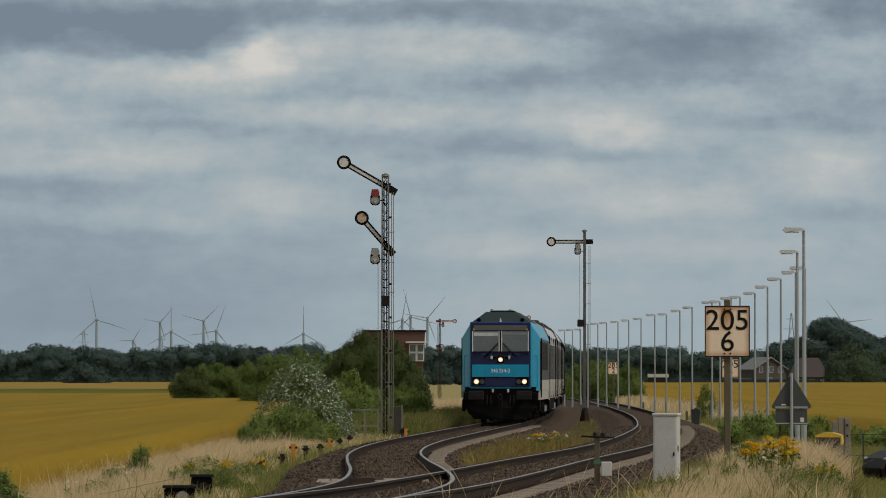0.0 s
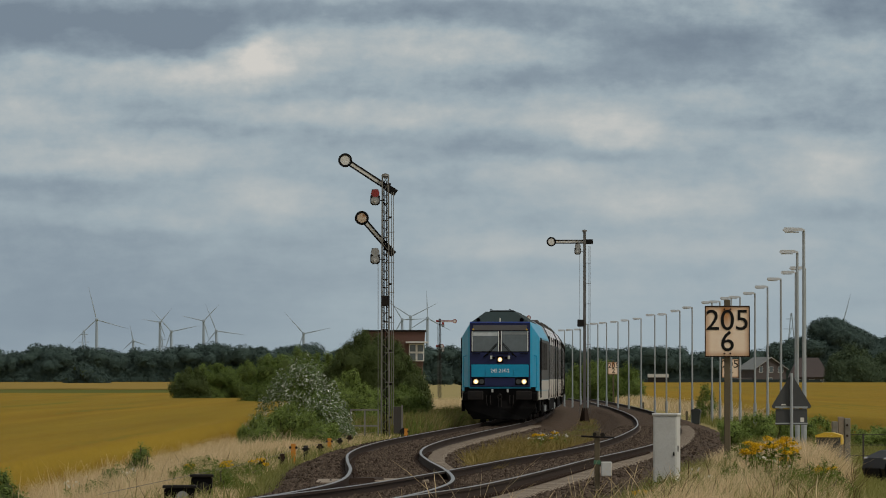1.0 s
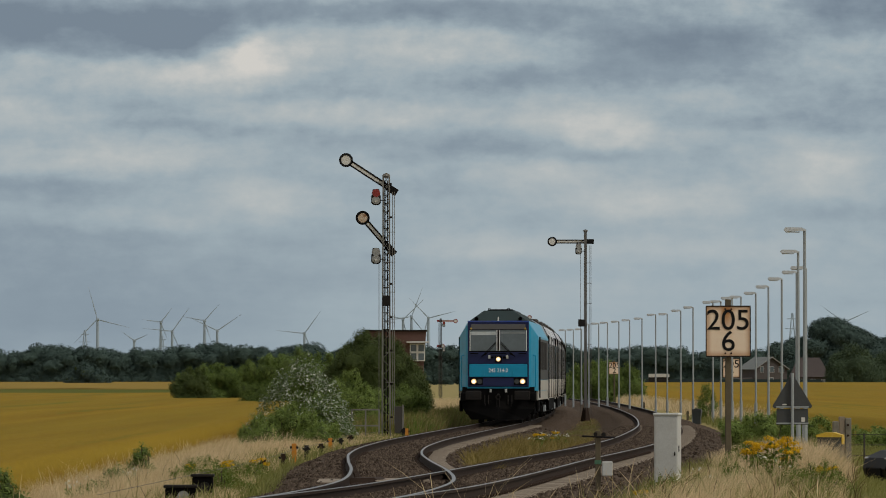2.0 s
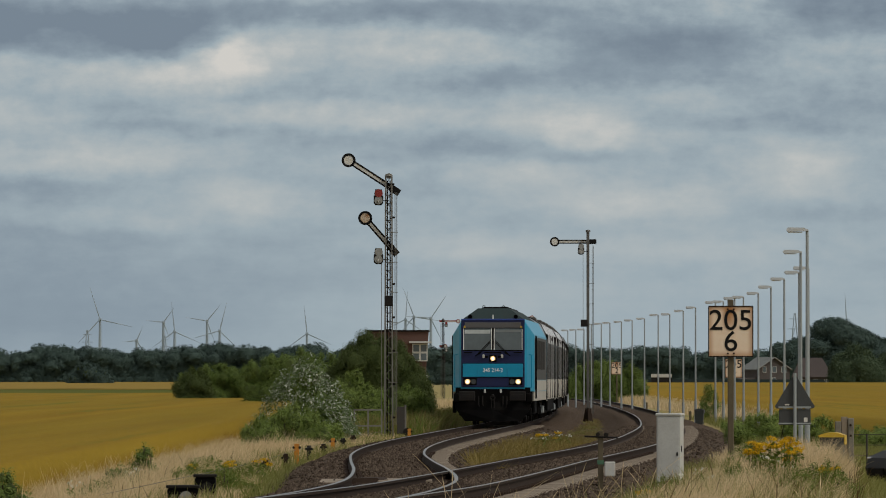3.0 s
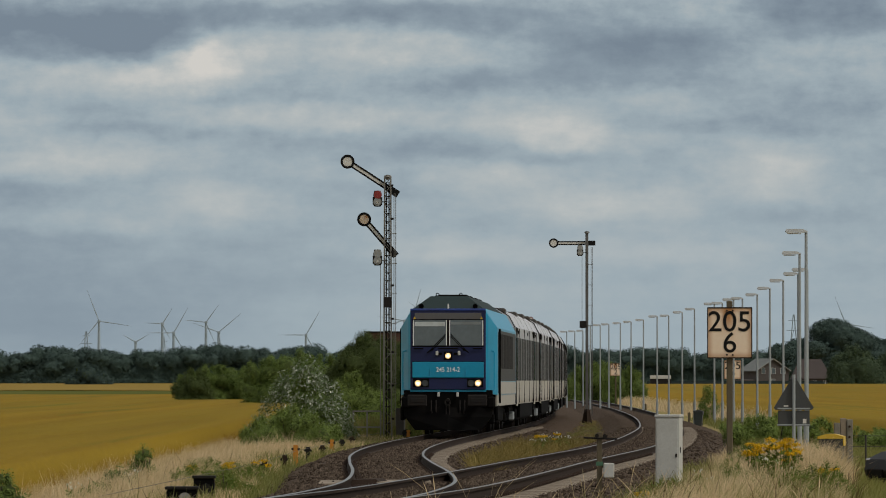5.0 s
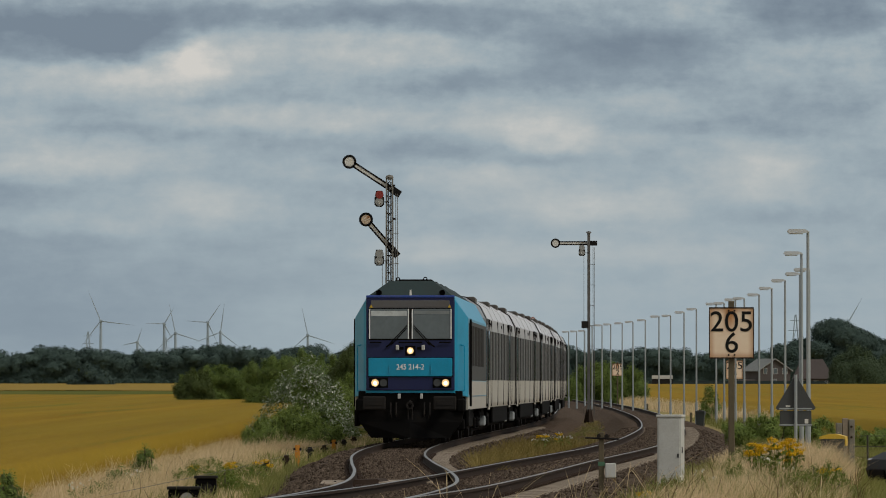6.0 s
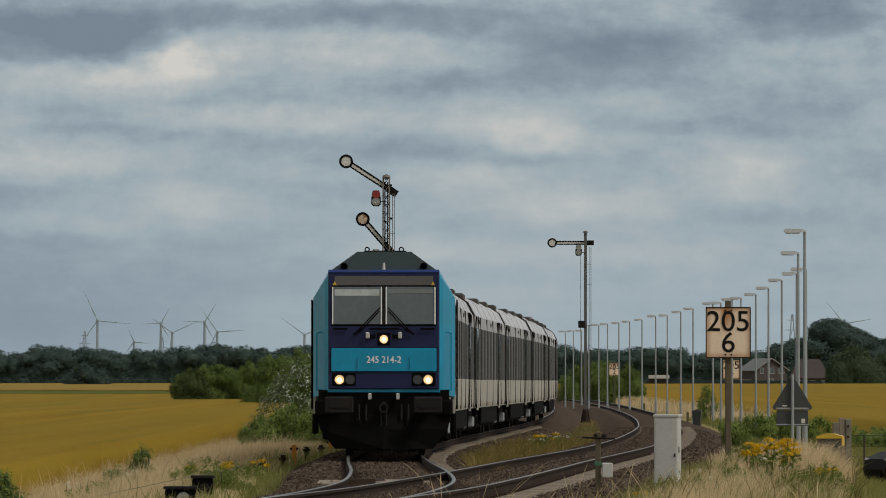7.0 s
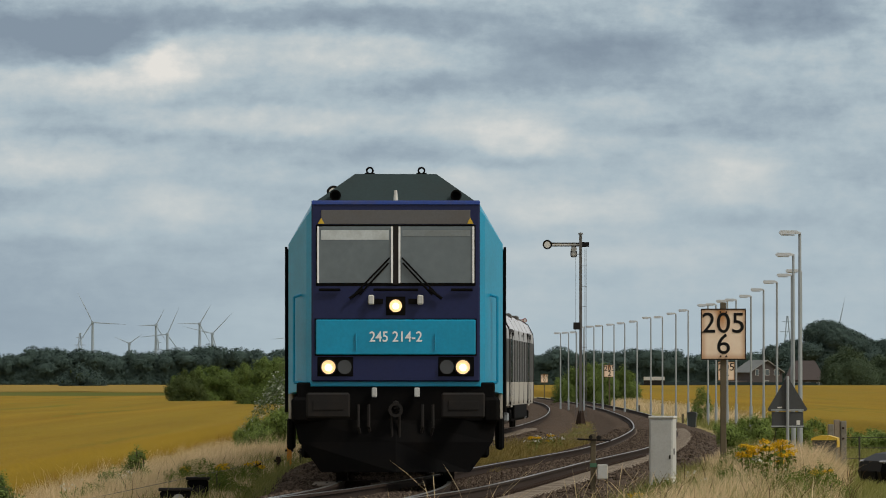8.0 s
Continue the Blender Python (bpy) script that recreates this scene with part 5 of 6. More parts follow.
grass("dry_grass", "pale dry grass behind the platform lamps", 52, 22000, 300, 620, lambda d: bx(d) + 3.2, lambda d: bx(d) + 9, 0.75, DRY_GRASS, 0.018)
grass("dry_grass", "tall dry grass round the bin and gate", 63, 9000, 104, 122, lambda d: 0.0545 * d, lambda d: 0.0632 * d, 0.76, DRY_GRASS, 0.004, lean=0.08, panicle=0.7, taper=0.4)
grass("lane_grass", "short green grass along the lane", 59, 9000, 70, 128, lambda d: 0.0605 * d, lambda d: 0.078 * d, 0.2, GREEN_GRASS, 0.007, panicle=0.1)
grass("barley_fringe", "ragged barley stalks at the field margin", 53, 30000, 72, 230, const(-8.4), const(-7.2), 0.62, leafy("barley_stalk", (0.27, 0.165, 0.03), (0.40, 0.27, 0.07)), 0.005, lean=0.04, panicle=0.9)


def grass_tuft(x, d, h, seed):
    rng = np.random.default_rng(seed)
    g = ground_z(x, d)
    n = 16
    v, f = blades(rng, rng.normal(0, 0.11, n), rng.normal(0, 0.11, n), np.full(n, 0.0), np.full(n, h), 0.003, 0.2, 0.5)
    ob = new("grass_tuft", mesh_from("grass_tuft", v, f, DRY_GRASS))
    ob.matrix_basis = pose(x, d, g)
    return tagged(ob, "tuft of dry grass swaying in the wind", "grass", "swaying grass tufts"), x, d, g


tufts = [grass_tuft(*row) for row in ((-0.35, 52, 0.95, 1), (0.05, 50, 1.0, 2), (0.35, 54, 0.9, 3), (1.2, 52, 0.95, 4), (1.7, 56, 0.9, 5), (2.3, 60, 0.85, 6), (2.9, 64, 0.8, 7), (-0.15, 56, 0.9, 8))]


def ragwort(x, d, w, h, seed, n, bloom=BLOOM, name="ragwort", label="ragwort plant with flat yellow flower heads", group="ragwort plants"):
    rng = np.random.default_rng(seed)
    g = ground_z(x, d)
    t = thing(name, label, "wildflower", pose(x, d, g), group)
    bm = bmesh.new()
    heads, leaves = [], []
    for i in range(n):
        a = (rng.uniform(-w, w) * 0.5, rng.uniform(-w, w) * 0.4)
        top = h * rng.uniform(0.75, 1.05)
        rod(bm, (a[0] * 0.6, a[1] * 0.6, -0.03), (a[0], a[1], top), 0.008, 0.005, 4)
        heads.append((a[0], a[1], top, 0.085, 0.085, 0.025))
        leaves.append((a[0] * 0.85, a[1] * 0.85, top * 0.5, 0.09, 0.09, top * 0.42))
    part("stem", bm, WEED, t)
    for nm, ls, mat, c, s in (("flower_head", heads, bloom, n * (120 if bloom is BLOOM else 16), 0.017), ("leaf", leaves, WEED, n * 34, 0.04)):
        ob = tagged(new(nm, mesh_from(nm, *leaf_cloud(rng, ls, c, s, 0.5, 0.5), mat)), kind="stuff")
        ob.parent = t
    return t


for i, (rx_, rd_, rw_, rh_, rn_) in enumerate([(5.13, 104, 0.42, 0.84, 14), (5.50, 103, 0.42, 0.84, 14), (5.75, 105, 0.34, 0.72, 10), (6.0, 100, 0.3, 0.5, 6), (2.75, 88, 0.25, 0.42, 3),
                                               (-3.9, 118, 0.4, 0.42, 4), (-3.6, 124, 0.3, 0.38, 3), (-4.4, 111, 0.3, 0.45, 3), (2.9, 188, 0.5, 0.62, 4), (3.3, 193, 0.6, 0.66, 4), (1.0, 150, 0.3, 0.4, 2)]):
    ragwort(rx_, rd_, rw_, rh_, 60 + i, rn_)
UMBEL = leafy("white_flower", (0.62, 0.62, 0.52), (0.86, 0.86, 0.76))
for i, (rx_, rd_, rw_, rh_, rn_) in enumerate([(3.05, 190, 0.8, 0.7, 9), (3.5, 195, 0.7, 0.62, 7), (2.7, 184, 0.5, 0.55, 4), (3.2, 92, 0.5, 0.42, 4), (3.95, 95, 0.4, 0.46, 3),
                                               (5.0, 96, 0.4, 0.6, 3), (-5.6, 96, 0.5, 0.6, 4), (-5.0, 104, 0.5, 0.5, 4)]):
    ragwort(rx_, rd_, rw_, rh_, 160 + i, rn_, UMBEL, "yarrow", "yarrow plant with small white flower heads", "yarrow plants")
for i, (bx_, bd_, bw_, bh_) in enumerate([(-4.2, 108, 1.5, 0.5), (-4.9, 128, 1.1, 0.5), (-3.5, 100, 1.2, 0.4), (-3.9, 116, 1.4, 0.5), (-5.3, 98, 1.2, 0.5), (3.2, 90, 1.0, 0.4), (4.9, 88, 1.0, 0.5), (5.6, 95, 1.2, 0.6), (6.6, 112, 0.8, 0.75), (5.6, 118, 0.9, 0.8), (4.4, 96, 0.7, 0.5), (6.9, 128, 0.9, 0.8)]):
    bush("weed_clump", "tangled green weeds in dry grass", bx_, bd_, bw_, bh_, 0.6, WEED, 90 + i, 2200, 0.026, 16, False, category="weeds", flat=0.8)


# ---- lineside things ----
def cabinet():
    x, d = 3.53, 100
    g = ground_z(x, d)
    t = thing("switch_cabinet", "pale grey metal switch cabinet in dry grass", "cabinet", pose(x, d, g, 0, 0, -12))
    h = EYE - 0.53 - g
    part("body", box(bmesh.new(), -0.19, 0.19, -0.16, 0.16, 0, h - 0.045, 0.008), CABINET_GREY, t)
    part("lid", box(bmesh.new(), -0.205, 0.205, -0.175, 0.175, h - 0.045, h, 0.01), CABINET_GREY, t, "overhanging grey lid")
    dr = part("door", box(bmesh.new(), -0.17, 0.17, -0.168, -0.158, 0.1, h - 0.07, 0.004), CABINET_GREY, t)
    part("lock", box(bmesh.new(), 0.13, 0.155, -0.178, -0.166, h * 0.5, h * 0.5 + 0.06, 0.004), GRIME, dr)
    part("hinge", box(bmesh.new(), 0.188, 0.2, -0.1, -0.06, h * 0.55, h * 0.62), GRIME, t)


cabinet()


def marker_post():
    x, d = 2.31, 95
    g = ground_z(x, d)
    t = thing("marker_post", "weathered brown post with a crossbar and junction box", "post", pose(x, d, g))
    h = 0.83 - g
    part("post", box(bmesh.new(), -0.04, 0.04, -0.04, 0.04, 0, h, 0.008), WOOD, t)
    part("crossbar", rod(bmesh.new(), (-0.24, -0.05, h - 0.08), (0.26, -0.05, h - 0.1), 0.014, n=6), GRIME, t)
    part("band", box(bmesh.new(), -0.05, 0.05, -0.046, 0.046, h - 0.5, h - 0.44), worn("green_band", (0.05, 0.16, 0.09), 0.6), t, "green band")
    part("clamp", disc(bmesh.new(), (0.08, -0.06, h - 0.06), 0.035, 0.04, 12), GRIME, t)
    part("clamp", disc(bmesh.new(), (-0.04, -0.06, h - 0.05), 0.03, 0.04, 12), GRIME, t)
    part("junction_box", box(bmesh.new(), 0.06, 0.22, -0.1, 0.03, h - 0.68, h - 0.46, 0.012), CABINET_GREY, t, "grey junction box")


marker_post()


def road_sign():
    x, d = 7.7, 140
    g = ground_z(x, d)
    t = thing("road_sign", "triangular road sign seen from its dark grey back", "sign", pose(x, d, g))
    base = 0.96 - g
    part("triangle", prism(bmesh.new(), [(-0.41, base), (0.41, base), (0.44, base + 0.05), (0.03, base + 0.73), (-0.03, base + 0.73), (-0.44, base + 0.05)], 0.05, 0.07), SIGN_BACK, t, "grey back of a triangular plate")
    part("lower_plate", box(bmesh.new(), -0.35, 0.35, 0.05, 0.07, base - 0.36, base - 0.012, 0.008), SIGN_BACK, t)
    part("pole", rod(bmesh.new(), (0, 0, 0), (0, 0, base + 0.78), 0.035, n=12), GALVANISED, t)
    for z in (base + 0.03, base - 0.33):
        part("clamp_bar", bar(bmesh.new(), (-0.36, 0.035, z), (0.36, 0.035, z), 0.03, 0.03), GALVANISED, t)
    part("sticker", box(bmesh.new(), -0.22, -0.12, 0.043, 0.05, base + 0.07, base + 0.1), WHITE, t)
    part("sticker", box(bmesh.new(), 0.2, 0.28, 0.043, 0.05, base - 0.3, base - 0.2), WHITE, t)


road_sign()


GREY_WOOD = worn("grey_weathered_wood", (0.19, 0.175, 0.145), 0.9, 0, (0.07, 0.06, 0.05), 0.5, 6, 40, 0.4)


def wheelie_bin(x, d, lid_mat, body_mat, label, s=1.0):
    g = ground_z(x, d)
    t = thing("wheelie_bin", label, "bin", pose(x, d, g, 0, 0, -8))
    part("body", loft(bmesh.new(), [[(-0.22 * s, -0.25 * s, 0.06), (0.22 * s, -0.25 * s, 0.06), (0.22 * s, 0.25 * s, 0.06), (-0.22 * s, 0.25 * s, 0.06)],
                                    [(-0.28 * s, -0.33 * s, 0.95 * s), (0.28 * s, -0.33 * s, 0.95 * s), (0.28 * s, 0.3 * s, 0.95 * s), (-0.28 * s, 0.3 * s, 0.95 * s)]]), body_mat, t)
    part("lid", prism(bmesh.new(), [(-0.3 * s, 0.95 * s), (0.3 * s, 0.95 * s), (0.3 * s, 1.0 * s), (0.1 * s, 1.06 * s), (-0.1 * s, 1.06 * s), (-0.3 * s, 1.0 * s)], -0.36 * s, 0.34 * s), lid_mat, t, "bin lid")
    part("rim", box(bmesh.new(), 0.285 * s, 0.31 * s, -0.33 * s, 0.3 * s, 0.78 * s, 0.95 * s, 0.01), lid_mat, t, "coloured side panel")
    part("handle", rod(bmesh.new(), (-0.25 * s, 0.38 * s, 0.97 * s), (0.25 * s, 0.38 * s, 0.97 * s), 0.02), body_mat, t)
    for xx in (-0.2, 0.2):
        part("wheel", rod(bmesh.new(), (xx * s - 0.03, 0.27 * s, 0.1), (xx * s + 0.03, 0.27 * s, 0.1), 0.1, n=14), RUBBER, t)


wheelie_bin(7.62, 125, YELLOW, worn("grey_bin_plastic", (0.05, 0.055, 0.055), 0.6), "grey wheelie bin with a yellow lid in tall grass", 0.85)
wheelie_bin(11.98, 300, SIGN_BACK, worn("dark_bin_plastic", (0.035, 0.045, 0.045), 0.6), "dark grey litter bin beside the platform", 0.76)


def short_post(x, d, h, w, mat, label, name="post"):
    g = ground_z(x, d)
    t = thing(name, label, "post", pose(x, d, g))
    part("shaft", box(bmesh.new(), -w / 2, w / 2, -w / 2, w / 2, -0.05, h, 0.012), mat, t)
    part("cap", box(bmesh.new(), -w * 0.4, w * 0.4, -w * 0.4, w * 0.4, h - 0.002, h + 0.03, 0.01), mat, t)
    return t


short_post(12.7, 330, 0.45, 0.13, WOOD, "short dark wooden post on the platform edge")
short_post(13.9, 440, 0.5, 0.14, WOOD, "short dark wooden post by the lamps")
short_post(10.75, 231, 0.55, 0.15, WOOD, "stubby wooden post beside the hedge")
short_post(8.55, 190, 0.5, 0.15, WOOD, "stubby wooden post near the platform")


def gate_post(x, d):
    g = ground_z(x, d)
    t = thing("gate_post", "weathered double wooden gate post", "post", pose(x, d, g))
    h = 0.72 - g
    for a, b in ((-0.22, -0.08), (0.08, 0.22)):
        part("upright", box(bmesh.new(), a, b, -0.08, 0.08, -0.05, h - 0.03 - (0.08 if a < 0 else 0), 0.015), GREY_WOOD, t)
    part("middle", box(bmesh.new(), -0.075, 0.075, -0.05, 0.07, -0.05, h, 0.015), CONCRETE, t)
    for z in (h - 0.2, h - 0.45):
        part("bolt", disc(bmesh.new(), (0.14, -0.09, z), 0.03, 0.04, 8), RUST, t)


gate_post(9.42, 150)


def wire_fence():
    t = thing("wire_fence", "low grey wire fence along the lane", "fence", pose(0, 150, 0))
    for x in np.arange(9.95, 14.5, 0.85):
        g = ground_z(x, 150)
        part("post", rod(bmesh.new(), (x, 0, g), (x, 0, 0.32), 0.025, n=6), DARK_STEEL, t)
    for z in (0.3, 0.05, -0.2):
        part("wire", rod(bmesh.new(), (9.6, 0, z), (14.6, 0, z), 0.007, n=4), DARK_STEEL, t)


wire_fence()


def car():
    x, d = 10.84, 130
    g = ground_z(x, d) + 0.06
    t = thing("car", "black parked hatchback with its nose in view", "car", pose(x, d, g, 0, 0, 14))
    def side(y0, y1, inset, mat, name, pts, parent=t, label=""):
        rings = [[(px + (inset if px < 0 else -inset), y0, pz - inset * 0.3) for px, pz in pts], [(px, y0 + 0.14, pz) for px, pz in pts],
                 [(px, y1 - 0.14, pz) for px, pz in pts], [(px + (inset if px < 0 else -inset), y1, pz - inset * 0.3) for px, pz in pts]]
        return part(name, loft(bmesh.new(), rings), mat, parent, label)
    side(-0.88, 0.88, 0.14, CAR_BLACK, "body", [(-2.05, 0.25), (-2.12, 0.5), (-2.06, 0.72), (-1.75, 0.86), (-0.95, 0.98), (1.9, 1.0), (2.05, 0.8), (2.05, 0.3)])
    side(-0.74, 0.74, 0.1, PANE, "cabin_glass", [(-0.95, 0.975), (-0.25, 1.42), (1.3, 1.44), (1.85, 0.98)])
    side(-0.7, 0.7, 0.08, CAR_BLACK, "roof", [(-0.3, 1.42), (-0.2, 1.46), (1.25, 1.49), (1.35, 1.43)])
    for y in (-0.66, 0.66):
        hl = part("headlight", box(bmesh.new(), -2.08, -1.9, y - 0.14, y + 0.14, 0.67, 0.735, 0.03), worn("clear_lamp", (0.28, 0.29, 0.31), 0.1, 0.3), t, "clear headlight")
        part("lamp_bulb", disc(bmesh.new(), (-1.95, y - 0.2, 0.69), 0.05, 0.03), WHITE, hl)
    part("grille", box(bmesh.new(), -2.14, -2.08, -0.5, 0.5, 0.3, 0.52, 0.02), BLACK, t)
    for xx in (-1.35, 1.3):
        for y in (-0.78, 0.78):
            w = part("wheel", rod(bmesh.new(), (xx, y - 0.11, 0.31), (xx, y + 0.11, 0.31), 0.31, n=24), RUBBER, t)
            part("rim", rod(bmesh.new(), (xx, y - 0.12, 0.31), (xx, y + 0.12, 0.31), 0.2, n=16), GALVANISED, w)


car()


def wire_guide(x, d, h, mat, label):
    """A short stake with a pair of pulleys that carries the signal wire."""
    g = ground_z(x, d)
    t = thing("wire_guide", label, "signal equipment", pose(x, d, g), "signal wire guides")
    part("stake", box(bmesh.new(), -0.055, 0.055, -0.04, 0.04, -0.05, h, 0.006), mat, t)
    for k in (-1, 1):
        part("pulley", disc(bmesh.new(), (k * 0.07, -0.03, h - 0.09), 0.03, 0.03, 12), GRIME, t)
    part("yoke", bar(bmesh.new(), (-0.06, 0, h - 0.06), (0.06, 0, h - 0.06), 0.02, 0.02), RUST, t)
    return t


for gx, gd, gh, gm in ((-3.95, 93, 0.27, GRIME), (-3.62, 127, 0.36, RUST), (-3.5, 138, 0.34, RUST), (-3.45, 146, 0.5, ORANGE), (-3.38, 156, 0.36, GRIME),
                       (-3.2, 165, 0.36, RUST), (-3.1, 173, 0.42, ORANGE), (-2.95, 181, 0.38, GRIME), (-2.8, 190, 0.38, RUST), (-1.2, 205, 0.45, ORANGE), (-4.75, 90, 0.27, GRIME), (-5.35, 88, 0.25, GRIME)):
    wire_guide(gx, gd, gh, gm, "orange painted wire guide stake with pulleys" if gm is ORANGE else "rusty wire guide stake with pulleys")


def signal_wire():
    t = thing("signal_wire", "thin steel signal wire along the verge", "wire", pose(0, 0, 0))
    pts = [(-4.6, 84), (-3.95, 93), (-3.72, 114), (-3.6, 127), (-3.45, 146), (-3.2, 165), (-2.8, 190), (-2.0, 209)]
    for (xa, da), (xb, db) in zip(pts, pts[1:]):
        part("strand", rod(bmesh.new(), (xa, da, ground_z(xa, da) + 0.36), (xb, db, ground_z(xb, db) + 0.36), 0.004, n=4), DARK_STEEL, t)


signal_wire()


def point_box(x, d, w, h, label):
    g = ground_z(x, d)
    t = thing("point_machine", label, "signal equipment", pose(x, d, g))
    part("housing", box(bmesh.new(), -w / 2, w / 2, -0.15, 0.15, -0.05, h, 0.02), BLACK, t)
    part("lid", box(bmesh.new(), -w / 2 - 0.02, w / 2 + 0.02, -0.17, 0.17, h - 0.002, h + 0.04, 0.01), GRIME, t)
    part("wheel", disc(bmesh.new(), (w * 0.1, -0.17, h * 0.6), 0.08, 0.04), LANTERN_GREY if w > 0.4 else GRIME, t)


point_box(-3.5, 92, 0.3, 0.38, "black iron wire deflector box beside the track")
point_box(-3.57, 86, 0.42, 0.30, "black iron pulley box beside the track")


# ---- wind turbines ----
def wind_turbine(x, hub, blade, phase):
    d = 4500
    t = thing("wind_turbine", "pale grey three-bladed wind turbine turning far away", "wind turbine", pose(x, d, -0.8), "wind turbines")
    part("tower", rod(bmesh.new(), (0, 0, 0), (0, 0, hub), 1.5, 0.8, 12), HAZE_GREY, t)
    part("nacelle", box(bmesh.new(), -1.0, 1.0, -1.5, 4.5, hub - 0.9, hub + 1.1, 0.4), HAZE_GREY, t)
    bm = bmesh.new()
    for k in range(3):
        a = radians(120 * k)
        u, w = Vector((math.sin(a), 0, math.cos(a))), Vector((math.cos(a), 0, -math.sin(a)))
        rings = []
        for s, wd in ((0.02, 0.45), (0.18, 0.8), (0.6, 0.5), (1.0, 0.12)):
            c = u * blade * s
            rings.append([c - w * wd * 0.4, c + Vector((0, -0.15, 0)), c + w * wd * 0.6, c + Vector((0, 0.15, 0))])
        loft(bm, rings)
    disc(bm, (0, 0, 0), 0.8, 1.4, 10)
    r = part("rotor", bm, HAZE_GREY, t, at=pose(0, -2.4, hub, 0, phase, 0))
    return r, hub, phase


TURBINES = [(-246, 45.0, 24, -12), (-220, 30, 11, 30), (-201, 43, 13, 42), (-193, 36.5, 21, 0), (-170, 44, 16, 45), (-161, 37, 21, 20), (-99, 35, 20, 0),
            (-29, 45, 20, 10), (-23, 47, 22, -15), (-11, 46, 20, 40), (284, 43, 21, -36)]
rotors = [wind_turbine(*row) for row in TURBINES]


def pylon(x, d, top):
    t = thing("power_pylon", "distant grey lattice power pylon", "pylon", pose(x, d, -0.8), "power pylons")
    h = top + 0.8
    for sx in (-1, 1):
        for sy in (-1, 1):
            part("leg", bar(bmesh.new(), (sx * h * 0.09, sy * h * 0.09, 0), (sx * 0.25, sy * 0.25, h), 0.3, 0.3), HAZE_GREY, t)
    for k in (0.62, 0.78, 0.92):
        part("cross_arm", bar(bmesh.new(), (-h * 0.2 * (1.3 - k), 0, h * k), (h * 0.2 * (1.3 - k), 0, h * k), 0.3, 0.3), HAZE_GREY, t)
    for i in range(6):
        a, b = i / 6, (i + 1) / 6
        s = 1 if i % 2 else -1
        part("brace", bar(bmesh.new(), (s * h * 0.09 * (1 - a), 0, h * a), (-s * h * 0.09 * (1 - b), 0, h * b), 0.2, 0.2), HAZE_GREY, t)


pylon(-170, 3000, 25)
pylon(-151, 3400, 25)
pylon(165, 3000, 33)


def concrete_slab(x, d, w, depth, line):
    t = thing("concrete_slab", "flat beige concrete slab lying in the ballast", "slab", pose(x, d, rail_z(d) - 0.3, 0, 0, -math.degrees(math.atan(line(d + 0.5) - line(d - 0.5)))))
    part("slab", box(bmesh.new(), -w / 2, w / 2, -depth / 2, depth / 2, 0, 0.225, 0.015), CONCRETE, t)
    part("lifting_hole", disc(bmesh.new(), (0, 0, 0.222), 0.02, 0.02, 8), GRIME, t)


for sx_, sd_, sw_, sl_, sline in ((-1.62, 91.5, 0.42, 3.0, ax), (-0.61, 93, 0.8, 2.0, ax)):
    concrete_slab(sx_, sd_, sw_, sl_, sline)


def point_cover():
    """The low sheet-steel cover over the point rods between the rails."""
    t = thing("point_cover", "low dark rusty steel cover between the rails", "track equipment", pose(-1.02, 92.5, rail_z(92.5) - 0.2, 0, 0, -8))
    part("hood", loft(bmesh.new(), [[(-0.36, -0.5, 0), (0.30, -0.5, 0), (0.30, 0.5, 0), (-0.36, 0.5, 0)], [(-0.28, -0.38, 0.15), (0.06, -0.38, 0.16), (0.06, 0.38, 0.16), (-0.28, 0.38, 0.15)]]), RUST, t)
    part("rod", rod(bmesh.new(), (0.28, 0, 0.05), (0.62, 0, 0.05), 0.025), GRIME, t)


point_cover()


# ---- stones and sleepers ----
def loose_stones():
    rng = np.random.default_rng(77)
    n = 45000
    d = 68 + 170 * rng.random(n) ** 1.6
    v, f = [], []
    for i in range(n):
        line = ax if rng.random() < 0.5 else bx
        e = rng.normal(0, 1.15)
        x = line(d[i]) + e
        m = min(abs(x - ax(d[i])), abs(x - bx(d[i])))
        near = x - ax(d[i]) if abs(x - ax(d[i])) < abs(x - bx(d[i])) else x - bx(d[i])
        heap = 0.06 * (1 - smooth_step(0.55, 0.68, m)) + 0.085 * smooth_step(0.82, 0.95, -near) * (1 - smooth_step(1.35, 1.7, -near))
        z = rail_z(d[i]) - 0.205 + heap - 0.30 * smooth_step(1.35, 2.6, m) + 0.012
        r = rng.uniform(0.018, 0.044)
        c = np.array((x, d[i], z))
        o = len(v)
        j = rng.uniform(0.6, 1.3, 6)
        for k, q in enumerate(((1, 0, 0), (-1, 0, 0), (0, 1, 0), (0, -1, 0), (0, 0, 0.8), (0, 0, -0.8))):
            v.append((c + np.array(q) * r * j[k]).tolist())
        f += [(o + a, o + b, o + e_) for a, b, e_ in ((0, 2, 4), (2, 1, 4), (1, 3, 4), (3, 0, 4), (2, 0, 5), (1, 2, 5), (3, 1, 5), (0, 3, 5))]
    n_ = Nodes("loose_stone", 0.95)
    geo = n_.nt.nodes.new("ShaderNodeNewGeometry")
    stone = n_.base(n_.mix(geo.outputs["Random Per Island"], (0.024, 0.017, 0.012), (0.125, 0.096, 0.074)))
    tagged(new("ballast_stones", mesh_from("ballast_stones", v, f, stone)), "loose brown-grey ballast stones", "stones", "", "stuff")


loose_stones()


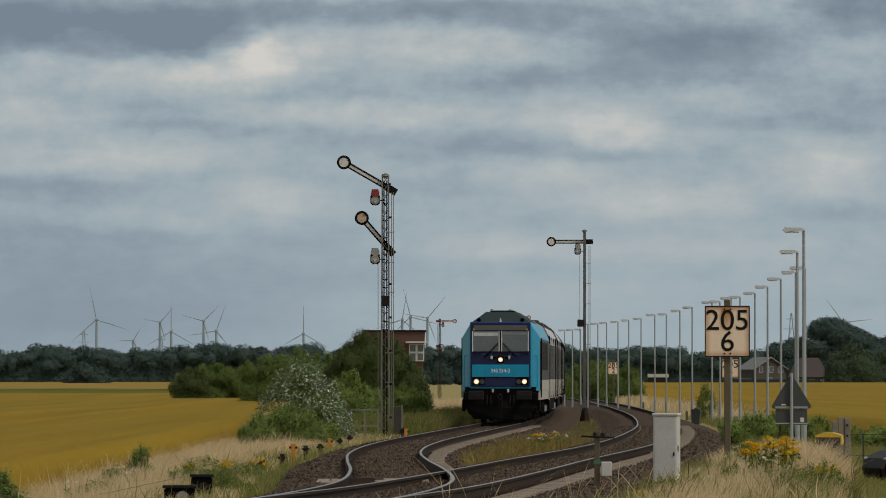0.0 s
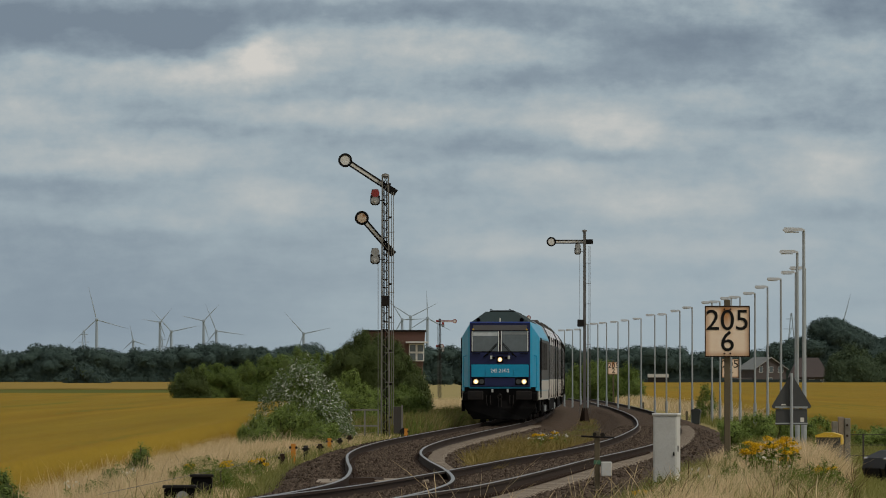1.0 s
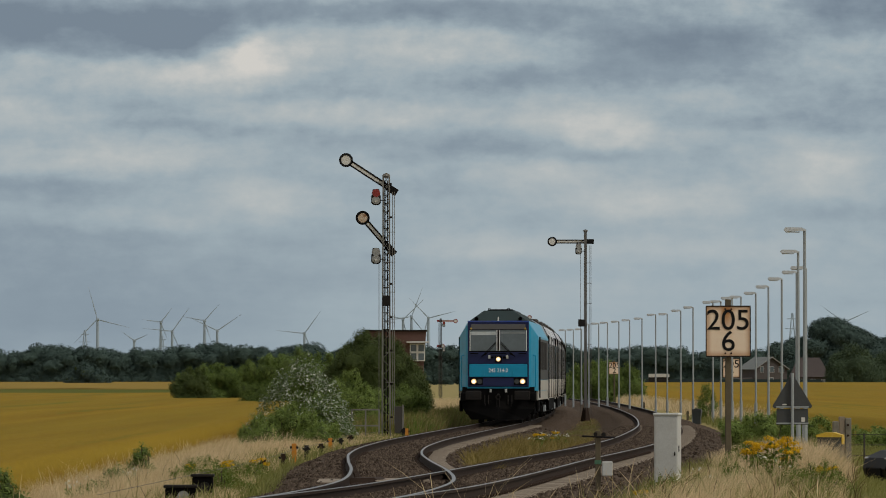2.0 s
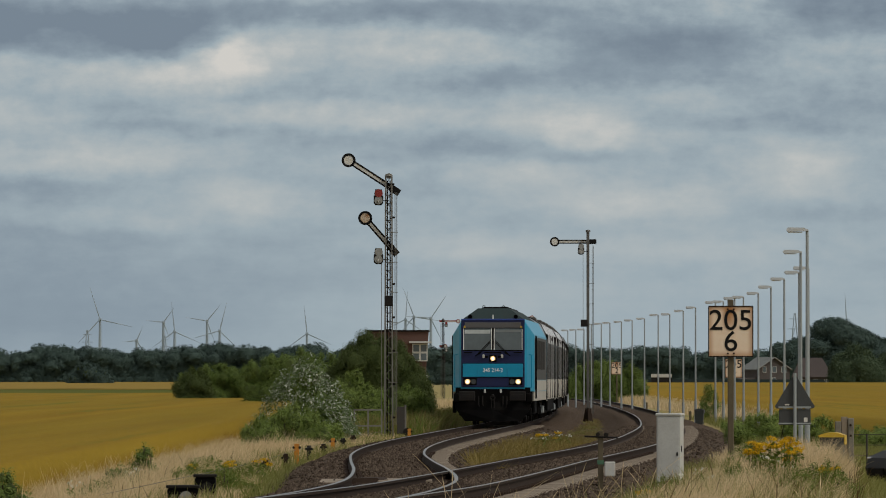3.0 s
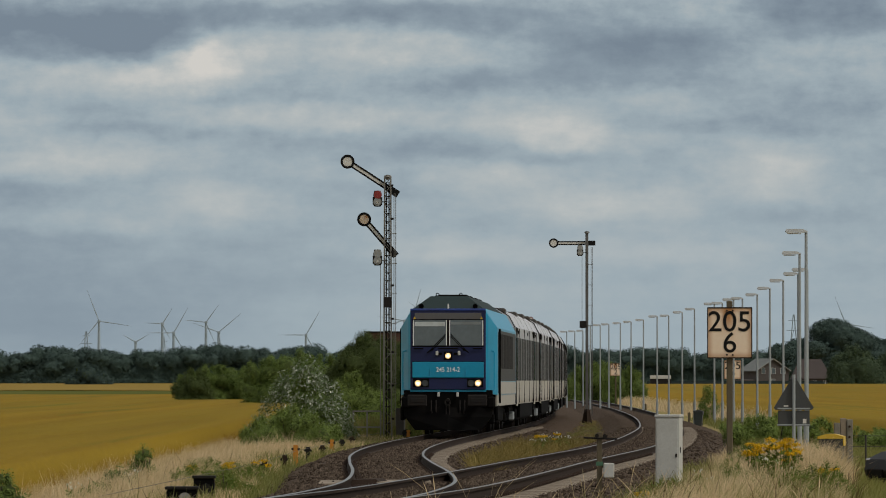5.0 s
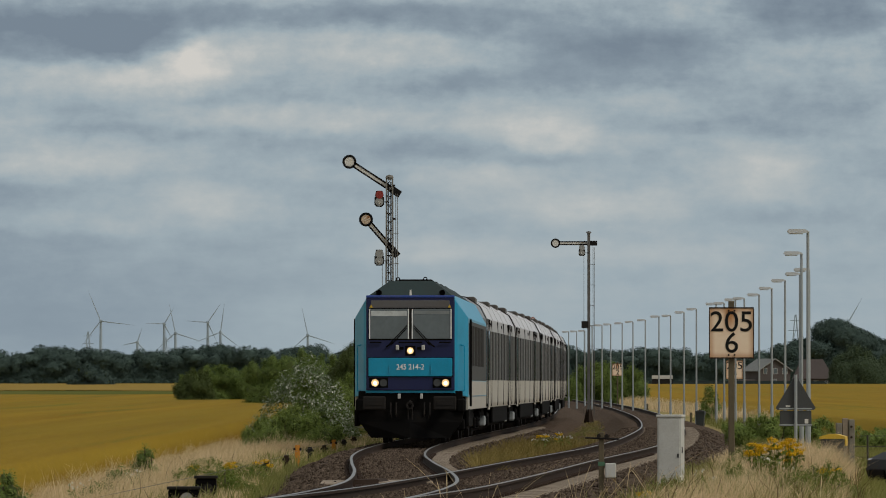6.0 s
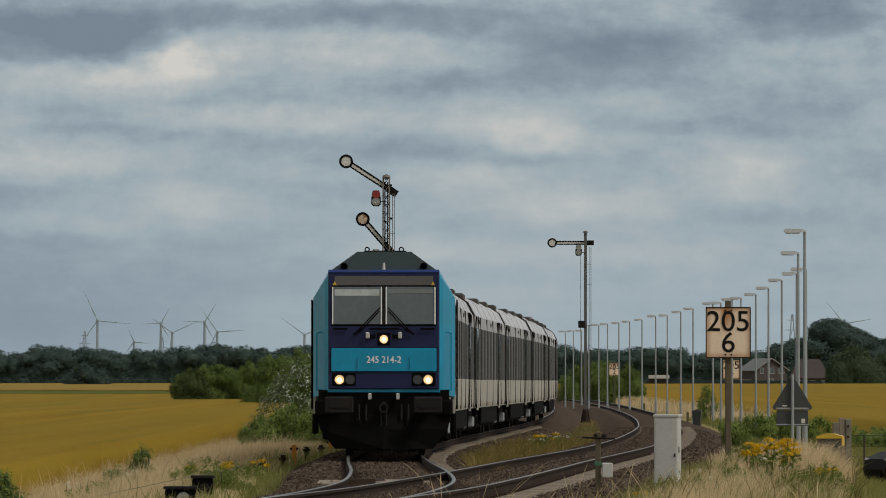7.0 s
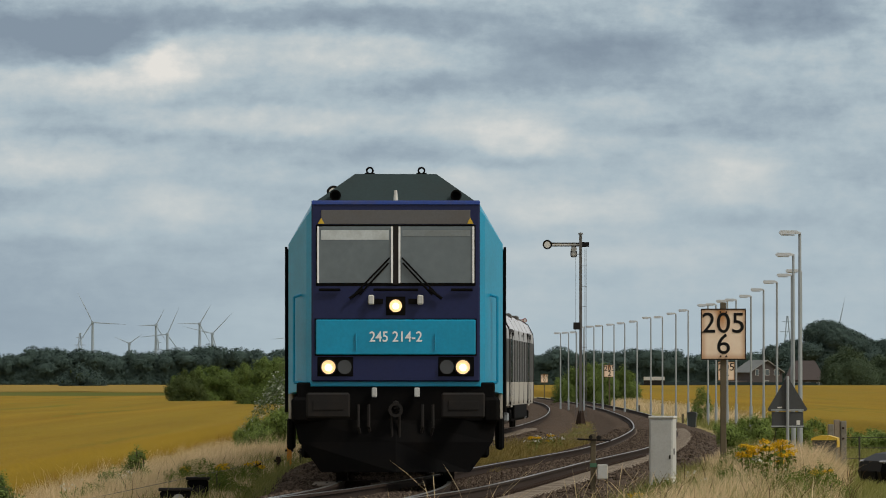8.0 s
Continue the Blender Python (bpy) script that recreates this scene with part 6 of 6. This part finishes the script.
def sleepers(track, line, d0, count):
    bm = bmesh.new()
    for s in (-1, 1):
        prism(bm, [(s * 0.15, -0.34), (s * 1.3, -0.34), (s * 1.3, -0.20), (s * 1.22, -0.155), (s * 0.4, -0.165), (s * 0.15, -0.185)], -0.13, 0.13)
    me = mesh_of(bm, "sleeper", CONCRETE)
    for i in range(count):
        d = d0 + 0.62 * i
        ob = new("sleeper", me)
        ob.parent = track
        ob.matrix_basis = pose(line(d), d, rail_z(d) + 0.003 * math.sin(i * 2.3), 0, 0, -math.degrees(math.atan(line(d + 0.5) - line(d - 0.5))))


def rail_fastenings(track, line, d0, count):
    bm = bmesh.new()
    for k in (-1, 1):
        box(bm, k * 0.05, k * 0.15, -0.05, 0.05, -0.165, -0.115, 0.012)
    me = mesh_of(bm, "rail_fastening", RUST)
    for i in range(count):
        d = d0 + 0.62 * i
        slope = line(d + 0.5) - line(d - 0.5)
        for side in (-0.7535, 0.7535):
            ob = new("rail_fastening", me)
            ob.parent = track
            ob.matrix_basis = pose(line(d) + side, d - side * slope, rail_z(d), 0, 0, -math.degrees(math.atan(slope)))


rail_fastenings(track_a, ax, 69, 130)
rail_fastenings(track_b, bx, 60, 145)
sleepers(track_a, ax, 69, 290)
sleepers(track_b, bx, 60, 300)


# ---- what moves ----
def motions():
    times = [0.25 * i for i in range(33)]
    walk(loco, [(t, vehicle_pose(hermite(NOSE, t) + 0.05, 18.8, 5.2)) for t in times])
    for i, c in enumerate(coaches):
        walk(c, [(t, vehicle_pose(hermite(NOSE, t) + 18.9 + COACH * i, COACH, 9.5)) for t in times])
    for i, (r, hub, phase) in enumerate(rotors):
        rate = -1.8 if i in (0, 2, 4) else 51 if i == len(rotors) - 1 else 78
        walk(r, [(t, pose(0, -2.4, hub, 0, phase + rate * t, 0)) for t in times])
    for i, (ob, x, d, g) in enumerate(tufts):
        walk(ob, [(t, pose(x, d, g, 0, 4 * math.sin(2.1 * t + i * 1.3) + 2.5 * math.sin(4.7 * t + i), 0)) for t in times])
    z = 8.04 - MAIN_Z
    walk(main_arms[0], [(t, pose(0, 0.17, z, 0, a, 0)) for t, a in ((0, 30), (0.4, 33), (1, 33), (6.9, 33), (7.0, 33), (7.1, 16), (7.2, 1), (7.3, -2), (7.5, -4), (8, -4))])
    z = 6.08 - MAIN_Z
    walk(main_arms[1], [(t, pose(0, 0.17, z, 0, a, 0)) for t, a in ((0, 49), (6.9, 49), (7.0, 49), (7.1, 58), (7.2, 86), (7.3, 90), (8, 90))])
    walk(clouds, [(t, pose(x, SKY_D, z)) for t, x, z in ((0, 0, 0), (0.8, -0.6, 0), (1.5, -2, 0), (3, -24, -0.5), (3.5, -30, -0.7), (4.5, -39, -1), (6.0, -54, -1.8), (7.0, -63, -2.3), (8, -71, -3))])


motions()
